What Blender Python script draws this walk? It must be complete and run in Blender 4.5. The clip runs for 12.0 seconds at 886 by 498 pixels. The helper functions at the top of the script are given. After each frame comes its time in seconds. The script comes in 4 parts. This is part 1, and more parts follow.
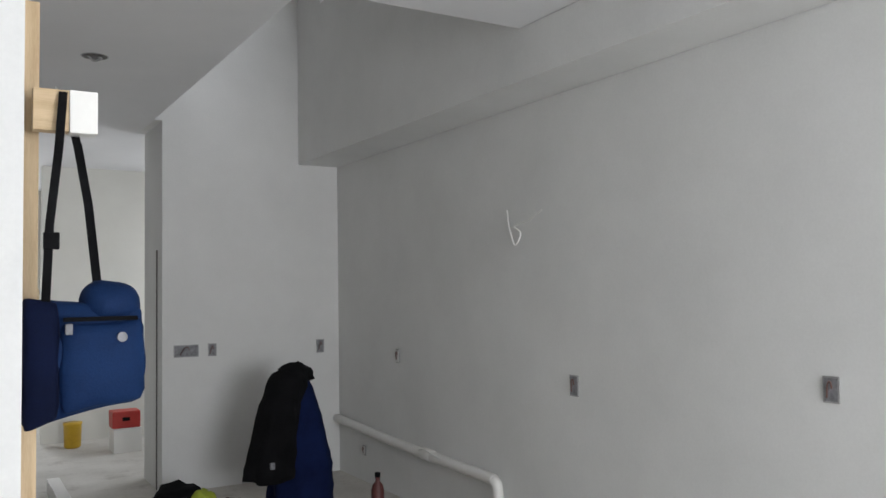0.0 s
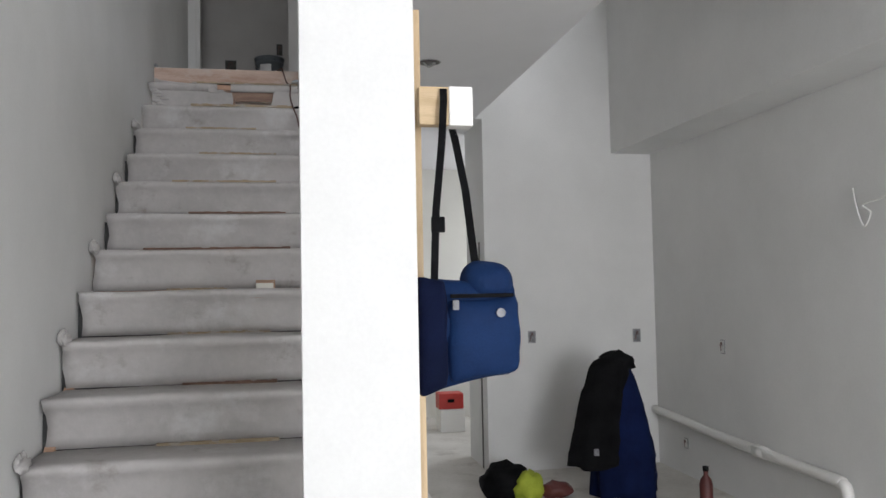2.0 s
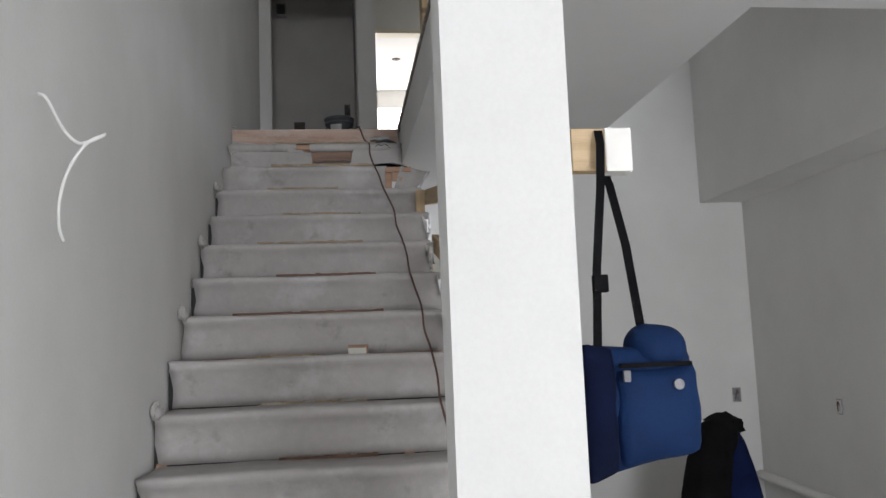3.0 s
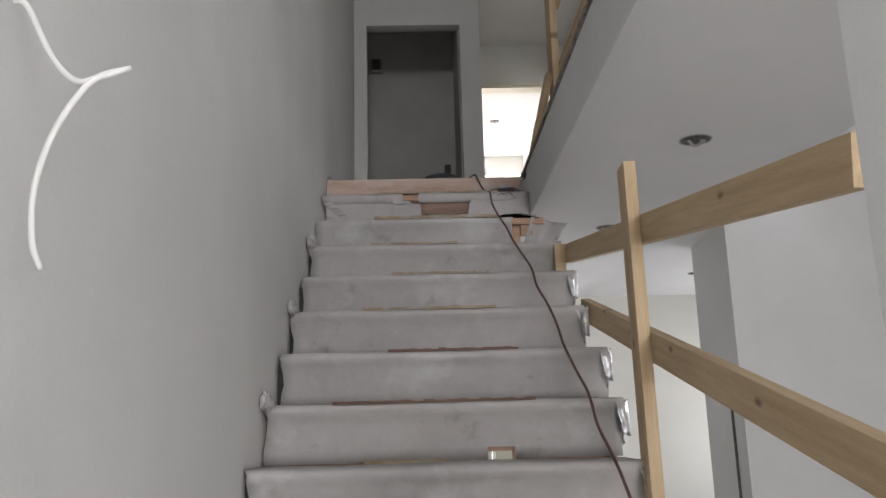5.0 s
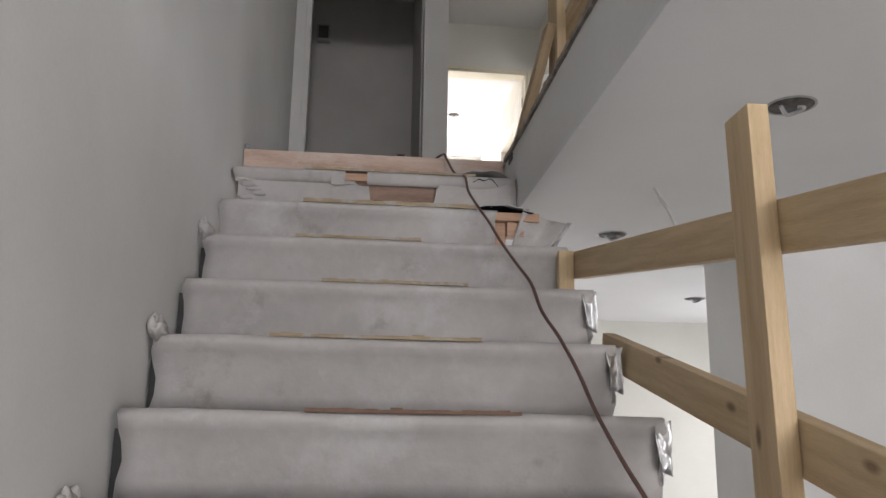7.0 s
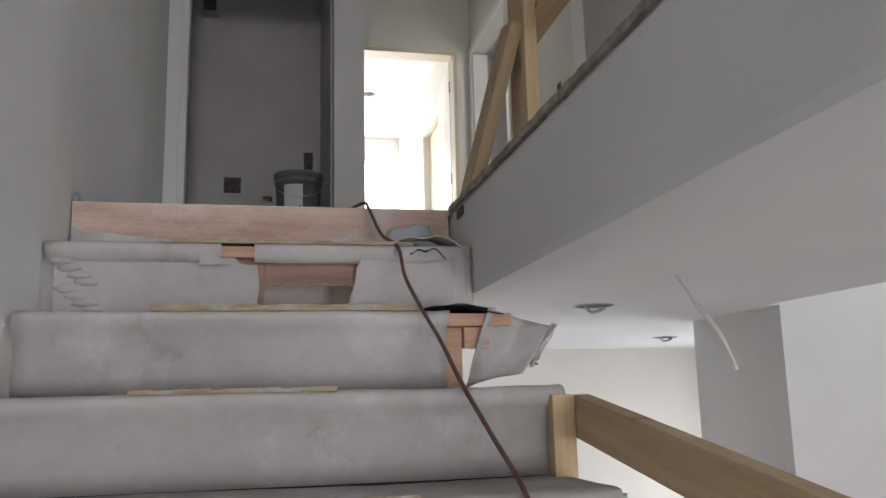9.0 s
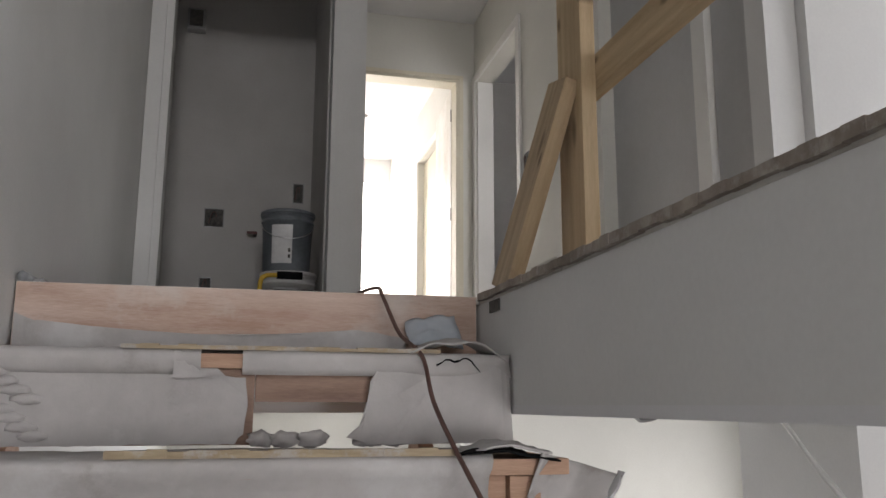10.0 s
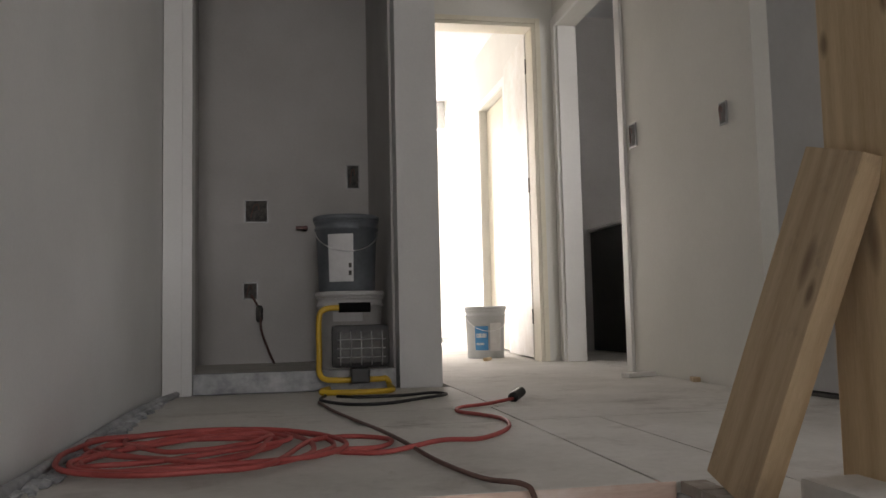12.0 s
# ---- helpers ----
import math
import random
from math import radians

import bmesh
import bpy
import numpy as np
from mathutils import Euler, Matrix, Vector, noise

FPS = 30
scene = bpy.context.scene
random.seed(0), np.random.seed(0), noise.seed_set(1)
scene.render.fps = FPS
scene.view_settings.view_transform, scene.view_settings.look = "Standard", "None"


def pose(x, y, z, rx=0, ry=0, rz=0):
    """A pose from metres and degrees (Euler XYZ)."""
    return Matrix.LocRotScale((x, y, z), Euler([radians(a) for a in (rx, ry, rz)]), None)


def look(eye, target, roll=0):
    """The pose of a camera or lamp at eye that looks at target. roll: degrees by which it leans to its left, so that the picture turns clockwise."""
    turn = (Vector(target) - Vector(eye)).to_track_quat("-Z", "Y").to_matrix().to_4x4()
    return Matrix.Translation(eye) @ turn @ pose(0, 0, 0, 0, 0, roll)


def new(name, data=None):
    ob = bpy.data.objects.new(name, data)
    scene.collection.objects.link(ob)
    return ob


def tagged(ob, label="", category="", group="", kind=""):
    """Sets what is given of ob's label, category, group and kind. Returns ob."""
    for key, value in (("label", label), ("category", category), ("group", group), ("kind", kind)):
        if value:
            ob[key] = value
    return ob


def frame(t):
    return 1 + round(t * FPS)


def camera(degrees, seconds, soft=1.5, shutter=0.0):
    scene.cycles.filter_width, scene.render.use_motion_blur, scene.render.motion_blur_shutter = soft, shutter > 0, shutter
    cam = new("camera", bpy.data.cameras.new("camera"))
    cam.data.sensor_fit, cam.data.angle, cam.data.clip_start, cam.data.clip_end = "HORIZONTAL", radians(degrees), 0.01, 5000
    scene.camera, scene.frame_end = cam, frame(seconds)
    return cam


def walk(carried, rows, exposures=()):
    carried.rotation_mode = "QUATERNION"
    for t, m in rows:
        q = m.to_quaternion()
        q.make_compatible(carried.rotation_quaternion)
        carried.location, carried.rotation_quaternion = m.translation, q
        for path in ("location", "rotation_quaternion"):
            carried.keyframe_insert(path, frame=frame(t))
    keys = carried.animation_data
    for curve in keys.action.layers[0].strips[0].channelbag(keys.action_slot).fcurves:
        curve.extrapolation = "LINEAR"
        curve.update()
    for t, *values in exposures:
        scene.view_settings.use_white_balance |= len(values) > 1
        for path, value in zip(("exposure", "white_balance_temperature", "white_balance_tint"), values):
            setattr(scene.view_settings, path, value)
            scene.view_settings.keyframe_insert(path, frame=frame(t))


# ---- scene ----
cam = camera(56.8, 12.0)

PATH = [
    (0, (1.036, -5.739, 1.359), (2.065, -4.027, 1.456), -0.9),
    (0.5, (1.004, -5.816, 1.36), (1.86, -4.015, 1.52), -1.7),
    (1, (0.978, -5.787, 1.324), (1.65, -3.911, 1.494), -3.8),
    (1.5, (0.948, -5.776, 1.325), (1.451, -3.845, 1.452), -2.1),
    (2, (0.879, -5.702, 1.328), (1.251, -3.739, 1.422), -1.1),
    (2.5, (0.765, -5.576, 1.352), (1.026, -3.599, 1.505), -2.2),
    (2.7, (0.732, -5.53, 1.356), (1.004, -3.557, 1.546), -2.2),
    (4.3, (0.659, -4.897, 1.399), (0.668, -2.941, 1.817), -1.2),
    (4.5, (0.588, -4.763, 1.412), (0.637, -2.815, 1.862), -1.1),
    (5, (0.521, -4.472, 1.432), (0.579, -2.521, 1.867), -1.6),
    (5.5, (0.534, -4.198, 1.444), (0.593, -2.281, 2.01), -0.9),
    (6, (0.501, -3.949, 1.433), (0.724, -2.022, 1.919), -1.8),
    (6.5, (0.523, -3.633, 1.457), (0.859, -1.73, 1.974), -1.5),
    (7, (0.503, -3.322, 1.661), (0.706, -1.385, 2.116), 0.8),
    (7.5, (0.418, -3.021, 1.838), (0.661, -1.114, 2.388), -1.3),
    (7.7, (0.461, -2.988, 1.929), (0.81, -1.082, 2.422), -0.7),
    (9.3, (0.565, -2.313, 2.354), (0.978, -0.388, 2.707), -1.4),
    (9.5, (0.553, -2.239, 2.423), (0.893, -0.307, 2.815), -1.1),
    (10, (0.523, -2.039, 2.568), (0.985, -0.13, 2.944), 0.2),
    (10.5, (0.562, -1.838, 2.703), (0.947, 0.101, 3.007), 1.6),
    (11, (0.52, -1.624, 2.833), (0.91, 0.301, 3.211), -0.6),
    (11.5, (0.476, -1.468, 3.016), (1.027, 0.435, 3.292), 0.1),
    (12, (0.478, -1.283, 3.136), (0.846, 0.676, 3.296), -1.3),
]
walk(cam, [(t, look(eye, target, roll)) for t, eye, target, roll in PATH],
     exposures=((0.0, -0.35, 6500, 12), (0.5, -0.1, 6500, 12), (1.5, -0.1, 6550, 13), (2.5, -0.2, 6550, 13), (4.5, -0.68, 6650, 14), (5.0, -0.1, 6700, 15),
                (6.5, 0.25, 6750, 16), (7.0, 0.15, 6800, 16), (7.5, 0.38, 6650, 15), (9.5, 0.12, 6750, 16), (10.5, 0.22, 6850, 16), (11.5, 0.32, 6900, 16), (12.0, 0.06, 7050, 17)))

# ---- world and lamps ----
world = bpy.data.worlds.new("world")
scene.world = world
world.use_nodes = True
wn = world.node_tree.nodes
sky = wn.new("ShaderNodeTexSky")
sky.sky_type = "NISHITA"
sky.sun_disc = False
sky.sun_elevation, sky.sun_rotation = radians(35), radians(200)
world.node_tree.links.new(sky.outputs[0], wn["Background"].inputs[0])
wn["Background"].inputs[1].default_value = 0.1


def window_lamp(name, x, y, z, rx, rz, w, h, watts, colour):
    data = bpy.data.lights.new(name, "AREA")
    data.shape, data.size, data.size_y, data.energy, data.color = "RECTANGLE", w, h, watts, colour
    ob = new(name, data)
    ob.matrix_world = pose(x, y, z, rx, 0, rz)
    return ob


DAY = (0.93, 0.97, 1.0)
window_lamp("window_light_lower", 2.4, -8.45, 1.35, 90, 0, 1.8, 1.7, 165, DAY)
window_lamp("window_light_upper", 0.62, -8.45, 4.3, 90, 0, 1.0, 1.2, 84, DAY)
window_lamp("window_light_bedroom", -0.02, 5.2, 4.0, 90, -90, 1.8, 1.7, 14, (1, 0.98, 0.94))
window_lamp("window_light_bedroom_end", 1.54, 6.96, 3.98, -90, 0, 1.14, 2.1, 62, (1, 0.98, 0.95))
window_lamp("patio_light", 1.36, 4.66, 1.11, -90, 0, 0.52, 2.1, 45, DAY)

# added fill at an assumed, unseen opening, brightens the lower back room
window_lamp("back_window_light", 3.62, 1.6, 1.5, 90, 90, 1.2, 1.2, 22, DAY)

# added fill above the view, lights the kitchen void and the landing's right
window_lamp("kitchen_high_window_light", 3.30, -1.2, 3.9, 90, 90, 1.5, 0.9, 11, DAY)
# added fill inside the unseen side room, no window is built there
window_lamp("side_room_window_light", 3.28, 0.9, 4.0, 90, 90, 1.1, 1.3, 30, DAY)

# ---- materials ----


def node(tree, kind, **values):
    n = tree.nodes.new(kind)
    for key, v in values.items():
        n.inputs[key.replace("_", " ")].default_value = v
    return n


def surface(name, dark, light, scale=3.0, rough=0.7, bump=0.1, bump_scale=60.0, metal=0.0, stretch=(1, 1, 1), detail=6.0, per_piece=0.0):
    """A two-scale noise material: colours between dark and light, fine relief."""
    m = bpy.data.materials.new(name)
    m.use_nodes = True
    t = m.node_tree
    bsdf = t.nodes["Principled BSDF"]
    co = t.nodes.new("ShaderNodeTexCoord")
    mp = t.nodes.new("ShaderNodeMapping")
    mp.inputs["Scale"].default_value = stretch
    t.links.new(co.outputs["Object"], mp.inputs[0])
    big = node(t, "ShaderNodeTexNoise", Scale=scale, Detail=detail, Roughness=0.6)
    fine = node(t, "ShaderNodeTexNoise", Scale=bump_scale, Detail=4.0, Roughness=0.6)
    t.links.new(mp.outputs[0], big.inputs["Vector"])
    t.links.new(mp.outputs[0], fine.inputs["Vector"])
    mix = t.nodes.new("ShaderNodeMath")
    mix.operation = "MULTIPLY_ADD"
    t.links.new(fine.outputs[0], mix.inputs[0])
    mix.inputs[1].default_value = 0.35
    t.links.new(big.outputs[0], mix.inputs[2])
    ramp = t.nodes.new("ShaderNodeValToRGB")
    ramp.color_ramp.elements[0].position, ramp.color_ramp.elements[1].position = 0.45, 0.85
    ramp.color_ramp.elements[0].color, ramp.color_ramp.elements[1].color = (*dark, 1), (*light, 1)
    t.links.new(mix.outputs[0], ramp.inputs[0])
    t.links.new(ramp.outputs[0], bsdf.inputs["Base Color"])
    bsdf.inputs["Roughness"].default_value, bsdf.inputs["Metallic"].default_value = rough, metal
    if bump:
        b = node(t, "ShaderNodeBump", Strength=bump, Distance=0.01)
        t.links.new(fine.outputs[0], b.inputs["Height"])
        t.links.new(b.outputs[0], bsdf.inputs["Normal"])
    return m


PAINT = surface("primed_drywall", (0.66, 0.66, 0.65), (0.74, 0.74, 0.73), 1.6, 0.75, 0.03, 90)
CEIL = surface("ceiling_paint", (0.70, 0.70, 0.71), (0.76, 0.76, 0.77), 1.2, 0.85, 0.05, 120)
CREAM = surface("cream_primer", (0.66, 0.65, 0.60), (0.74, 0.73, 0.68), 1.4, 0.75, 0.03, 90)
TRIM = surface("white_gloss_trim", (0.76, 0.75, 0.72), (0.82, 0.81, 0.78), 2.0, 0.4, 0.02, 60)
GREYBD = surface("bare_grey_board", (0.50, 0.485, 0.47), (0.59, 0.575, 0.56), 2.0, 0.8, 0.05, 80)
SUBFLOOR = surface("dusty_subfloor", (0.50, 0.48, 0.44), (0.66, 0.64, 0.60), 2.2, 0.85, 0.15, 40)
PINE = surface("pine_lumber", (0.44, 0.305, 0.17), (0.645, 0.49, 0.305), 2.5, 0.6, 0.08, 50, stretch=(14, 14, 1))
OLDPINE = surface("weathered_pine", (0.37, 0.26, 0.15), (0.58, 0.435, 0.275), 2.5, 0.7, 0.1, 50, stretch=(14, 14, 1))


def add_knots(m):
    """Scattered dark knots that run through the timber's thickness."""
    t = m.node_tree
    bsdf = t.nodes["Principled BSDF"]
    grain = bsdf.inputs["Base Color"].links[0].from_socket
    co = t.nodes.new("ShaderNodeTexCoord")
    axes = t.nodes.new("ShaderNodeSeparateXYZ")
    info = t.nodes.new("ShaderNodeObjectInfo")
    t.links.new(co.outputs["Object"], axes.inputs[0])
    across = node(t, "ShaderNodeMath")
    across.operation = "MULTIPLY_ADD"
    across.inputs[1].default_value = 5.0
    shift = node(t, "ShaderNodeMath")
    shift.operation = "MULTIPLY"
    shift.inputs[1].default_value = 37.0
    along = node(t, "ShaderNodeMath")
    along.operation = "MULTIPLY"
    along.inputs[1].default_value = 2.3
    t.links.new(info.outputs["Random"], shift.inputs[0])
    t.links.new(axes.outputs["Y"], across.inputs[0])
    t.links.new(shift.outputs[0], across.inputs[2])
    t.links.new(axes.outputs["Z"], along.inputs[0])
    flat = t.nodes.new("ShaderNodeCombineXYZ")
    t.links.new(across.outputs[0], flat.inputs[0])
    t.links.new(along.outputs[0], flat.inputs[1])
    cells = node(t, "ShaderNodeTexVoronoi", Scale=1.0)
    cells.voronoi_dimensions = "2D"
    t.links.new(flat.outputs[0], cells.inputs["Vector"])
    ramp = t.nodes.new("ShaderNodeValToRGB")
    ramp.color_ramp.elements[0].position, ramp.color_ramp.elements[1].position = 0.02, 0.058
    ramp.color_ramp.elements[0].color, ramp.color_ramp.elements[1].color = (0.13, 0.07, 0.035, 1), (1, 1, 1, 1)
    t.links.new(cells.outputs["Distance"], ramp.inputs[0])
    mix = t.nodes.new("ShaderNodeMix")
    mix.data_type, mix.blend_type = "RGBA", "MULTIPLY"
    mix.inputs[0].default_value = 0.65
    t.links.new(grain, mix.inputs[6])
    t.links.new(ramp.outputs[0], mix.inputs[7])
    t.links.new(mix.outputs[2], bsdf.inputs["Base Color"])


for lumber in (PINE, OLDPINE):
    add_knots(lumber)
PLYWOOD = surface("plywood_edge", (0.35, 0.20, 0.13), (0.55, 0.36, 0.25), 2.5, 0.65, 0.08, 40, stretch=(1, 12, 12))
COVER = surface("felt_stair_cover", (0.405, 0.388, 0.378), (0.51, 0.49, 0.478), 2.6, 0.85, 0.14, 30)
# near black, paints the shade in the gap at the felt's end
GAPSHADE = surface("gap_shade", (0.02, 0.02, 0.02), (0.05, 0.05, 0.05), 4, 0.8, 0)

EDGEWOOD = surface("dusty_brown_edge", (0.20, 0.165, 0.14), (0.38, 0.33, 0.28), 14, 0.8, 0.2, 30)
LANDWOOD = surface("pink_plywood", (0.42, 0.27, 0.20), (0.66, 0.52, 0.44), 2.2, 0.7, 0.08, 40, stretch=(1, 10, 8))
STRIPWOOD = surface("dusty_strip_wood", (0.27, 0.205, 0.13), (0.45, 0.365, 0.25), 8, 0.8, 0.15, 40, stretch=(1, 10, 10))
DARKWOOD = surface("dark_brown_wood", (0.10, 0.055, 0.035), (0.22, 0.13, 0.09), 6, 0.7, 0.1, 40)
RAWRISER = surface("raw_red_brown_board", (0.17, 0.10, 0.075), (0.33, 0.22, 0.165), 3, 0.75, 0.1, 40, stretch=(1, 8, 8))
CREAMTRIM = surface("cream_trim", (0.66, 0.61, 0.48), (0.76, 0.71, 0.58), 2.0, 0.5, 0.02, 60)
DOORWHITE = surface("smeared_door_paint", (0.62, 0.58, 0.50), (0.82, 0.81, 0.78), 3.0, 0.5, 0.04, 30)
GREYDOOR = surface("grey_door_paint", (0.50, 0.50, 0.50), (0.58, 0.58, 0.58), 2.0, 0.5, 0.02, 60)
STONE = surface("grey_marble", (0.16, 0.17, 0.18), (0.50, 0.51, 0.52), 9, 0.45, 0.05, 30)
FOIL = surface("silver_foil", (0.55, 0.55, 0.56), (0.85, 0.85, 0.86), 20, 0.28, 0.4, 25, metal=0.9)
GREYMETAL = surface("galvanised_grey", (0.28, 0.28, 0.28), (0.45, 0.45, 0.45), 12, 0.45, 0.05, 40, metal=0.5)
BOXDARK = surface("dark_recess", (0.03, 0.03, 0.03), (0.12, 0.11, 0.10), 30, 0.7, 0.05, 60)
WIREWHITE = surface("white_cable_sheath", (0.70, 0.70, 0.68), (0.80, 0.80, 0.78), 8, 0.5, 0)
NAVY = surface("navy_nylon", (0.004, 0.014, 0.055), (0.007, 0.026, 0.088), 5, 0.7, 0.15, 200)
NAVYDARK = surface("dark_navy_cloth", (0.003, 0.006, 0.028), (0.006, 0.013, 0.055), 5, 0.95, 0.2, 120)
# the bag's navy nylon again, darkened to paint its shaded side
SHADENAVY = surface("shaded_navy_nylon", (0.002, 0.004, 0.016), (0.004, 0.008, 0.032), 5, 0.9, 0.15, 200)
BLACKCLOTH = surface("black_webbing", (0.003, 0.003, 0.0035), (0.008, 0.008, 0.009), 8, 0.95, 0.2, 150)
BLACKPLASTIC = surface("black_plastic", (0.008, 0.008, 0.008), (0.02, 0.02, 0.02), 8, 0.45, 0.03, 80)
LIME = surface("lime_fabric", (0.30, 0.36, 0.03), (0.45, 0.52, 0.05), 6, 0.8, 0.2, 80)
DARKRED = surface("dark_red_plastic", (0.08, 0.02, 0.018), (0.14, 0.04, 0.035), 6, 0.5, 0.05, 60)
BADGE = surface("dull_grey_badge", (0.12, 0.12, 0.13), (0.26, 0.26, 0.28), 40, 0.6, 0.05, 60)
RED = surface("red_plastic", (0.38, 0.025, 0.02), (0.50, 0.04, 0.03), 5, 0.45, 0.03, 60)
YELLOW = surface("yellow_enamel", (0.50, 0.30, 0.02), (0.66, 0.42, 0.03), 6, 0.4, 0.03, 60)
PALEGREY = surface("pale_grey_plastic", (0.48, 0.50, 0.51), (0.58, 0.60, 0.61), 5, 0.45, 0.03, 60)
PALEWHITE = surface("dusty_white_plastic", (0.48, 0.47, 0.46), (0.62, 0.61, 0.60), 5, 0.5, 0.04, 60)
SLATE = surface("slate_grey_plastic", (0.10, 0.115, 0.13), (0.19, 0.21, 0.23), 6, 0.4, 0.04, 60)
BLUELABEL = surface("blue_label", (0.04, 0.22, 0.50), (0.08, 0.32, 0.60), 8, 0.5, 0)
PAPER = surface("paper_label", (0.60, 0.60, 0.60), (0.72, 0.72, 0.72), 14, 0.7, 0)
BLUEPAPER = surface("pale_blue_paper", (0.42, 0.48, 0.55), (0.58, 0.63, 0.68), 8, 0.7, 0.1, 40)
GLASSGREY = surface("lamp_glass", (0.035, 0.035, 0.035), (0.09, 0.09, 0.085), 30, 0.15, 0.05, 60)
BROWNCORD = surface("brown_rubber", (0.09, 0.045, 0.035), (0.16, 0.085, 0.07), 10, 0.55, 0.03, 60)
REDCORD = surface("red_rubber", (0.30, 0.045, 0.04), (0.46, 0.09, 0.08), 10, 0.5, 0.03, 60)



def knots(m, scale=(9.0, 9.0, 3.0), reach=0.17):
    """Small dark knots in a timber."""
    t = m.node_tree
    bsdf = t.nodes["Principled BSDF"]
    base = bsdf.inputs["Base Color"].links[0].from_socket
    co = t.nodes.new("ShaderNodeTexCoord")
    mp = t.nodes.new("ShaderNodeMapping")
    mp.inputs["Scale"].default_value = scale
    vo = t.nodes.new("ShaderNodeTexVoronoi")
    vo.inputs["Scale"].default_value = 1.0
    rm = t.nodes.new("ShaderNodeMapRange")
    rm.inputs["From Min"].default_value = reach * 0.45
    rm.inputs["From Max"].default_value = reach
    rm.inputs["To Min"].default_value = 0.8
    rm.inputs["To Max"].default_value = 0.0
    mx = t.nodes.new("ShaderNodeMixRGB")
    mx.inputs["Color2"].default_value = (0.10, 0.05, 0.025, 1)
    t.links.new(co.outputs["Object"], mp.inputs["Vector"])
    t.links.new(mp.outputs["Vector"], vo.inputs["Vector"])
    t.links.new(vo.outputs["Distance"], rm.inputs["Value"])
    t.links.new(rm.outputs["Result"], mx.inputs["Fac"])
    t.links.new(base, mx.inputs["Color1"])
    t.links.new(mx.outputs["Color"], bsdf.inputs["Base Color"])




def dust(m, scale, colour, low, high, amount):
    """Pale dusty patches of uneven outline."""
    t = m.node_tree
    bsdf = t.nodes["Principled BSDF"]
    base = bsdf.inputs["Base Color"].links[0].from_socket
    co = t.nodes.new("ShaderNodeTexCoord")
    nz = t.nodes.new("ShaderNodeTexNoise")
    nz.inputs["Scale"].default_value = scale
    nz.inputs["Detail"].default_value = 9.0
    nz.inputs["Roughness"].default_value = 0.68
    rm = t.nodes.new("ShaderNodeMapRange")
    rm.inputs["From Min"].default_value = low
    rm.inputs["From Max"].default_value = high
    rm.inputs["To Max"].default_value = amount
    mx = t.nodes.new("ShaderNodeMixRGB")
    mx.inputs["Color2"].default_value = (*colour, 1)
    t.links.new(co.outputs["Object"], nz.inputs["Vector"])
    t.links.new(nz.outputs["Fac"], rm.inputs["Value"])
    t.links.new(rm.outputs["Result"], mx.inputs["Fac"])
    t.links.new(base, mx.inputs["Color1"])
    t.links.new(mx.outputs["Color"], bsdf.inputs["Base Color"])


knots(PINE)
knots(OLDPINE)
dust(OLDPINE, 9.0, (0.22, 0.17, 0.13), 0.55, 0.7, 0.5)
dust(COVER, 3.2, (0.60, 0.595, 0.59), 0.54, 0.66, 0.7)
dust(COVER, 6.0, (0.24, 0.20, 0.17), 0.60, 0.74, 0.6)
dust(LANDWOOD, 5.0, (0.66, 0.62, 0.58), 0.52, 0.68, 0.6)
dust(LANDWOOD, 7.0, (0.26, 0.19, 0.16), 0.60, 0.74, 0.6)
dust(SUBFLOOR, 4.0, (0.34, 0.31, 0.28), 0.55, 0.70, 0.65)
dust(SUBFLOOR, 14.0, (0.30, 0.235, 0.17), 0.63, 0.74, 0.6)
dust(STRIPWOOD, 12.0, (0.44, 0.42, 0.40), 0.5, 0.6, 0.8)
dust(EDGEWOOD, 20.0, (0.46, 0.42, 0.38), 0.5, 0.62, 0.7)
for m in (NAVY, NAVYDARK, SHADENAVY, BLACKCLOTH, COVER):
    m.node_tree.nodes["Principled BSDF"].inputs["Specular IOR Level"].default_value = 0.12

# ---- mesh helpers ----


def add_box(bm, x0, x1, y0, y1, z0, z1, bevel=0.0):
    r = bmesh.ops.create_cube(bm, size=1.0)
    bmesh.ops.scale(bm, vec=(x1 - x0, y1 - y0, z1 - z0), verts=r["verts"])
    bmesh.ops.translate(bm, vec=((x0 + x1) / 2, (y0 + y1) / 2, (z0 + z1) / 2), verts=r["verts"])
    if bevel:
        edges = list({e for v in r["verts"] for e in v.link_edges})
        bmesh.ops.bevel(bm, geom=edges, offset=bevel, segments=2, affect="EDGES", profile=0.7)


def mesh_of(name, bm, material, smooth=False):
    me = bpy.data.meshes.new(name)
    bmesh.ops.recalc_face_normals(bm, faces=bm.faces)
    bm.to_mesh(me)
    bm.free()
    me.materials.append(material)
    if smooth:
        me.polygons.foreach_set("use_smooth", [True] * len(me.polygons))
    return me


def part(name, bm, material, parent=None, label="", smooth=False):
    ob = new(name, mesh_of(name, bm, material, smooth))
    ob.parent = parent
    return tagged(ob, label)


def boxes(name, material, *dims, bevel=0.0, parent=None):
    bm = bmesh.new()
    for d in dims:
        add_box(bm, *d, bevel=bevel)
    return part(name, bm, material, parent)


def structure(ob, label, category):
    return tagged(ob, label, category, kind="structure")


# ---- plan ----
RISE, RUN, N = 0.19, 0.254, 15
UP = RISE * N
LOWC = UP - 0.30
UPC = 5.33
W = 1.18
WF = 1.12
CY, CX0, CX1, PX = 1.97, 0.11, 0.905, 1.076
DX1, DTOP = 1.945, UP + 2.03
HX, SD0, SD1 = 2.06, 2.40, 3.305

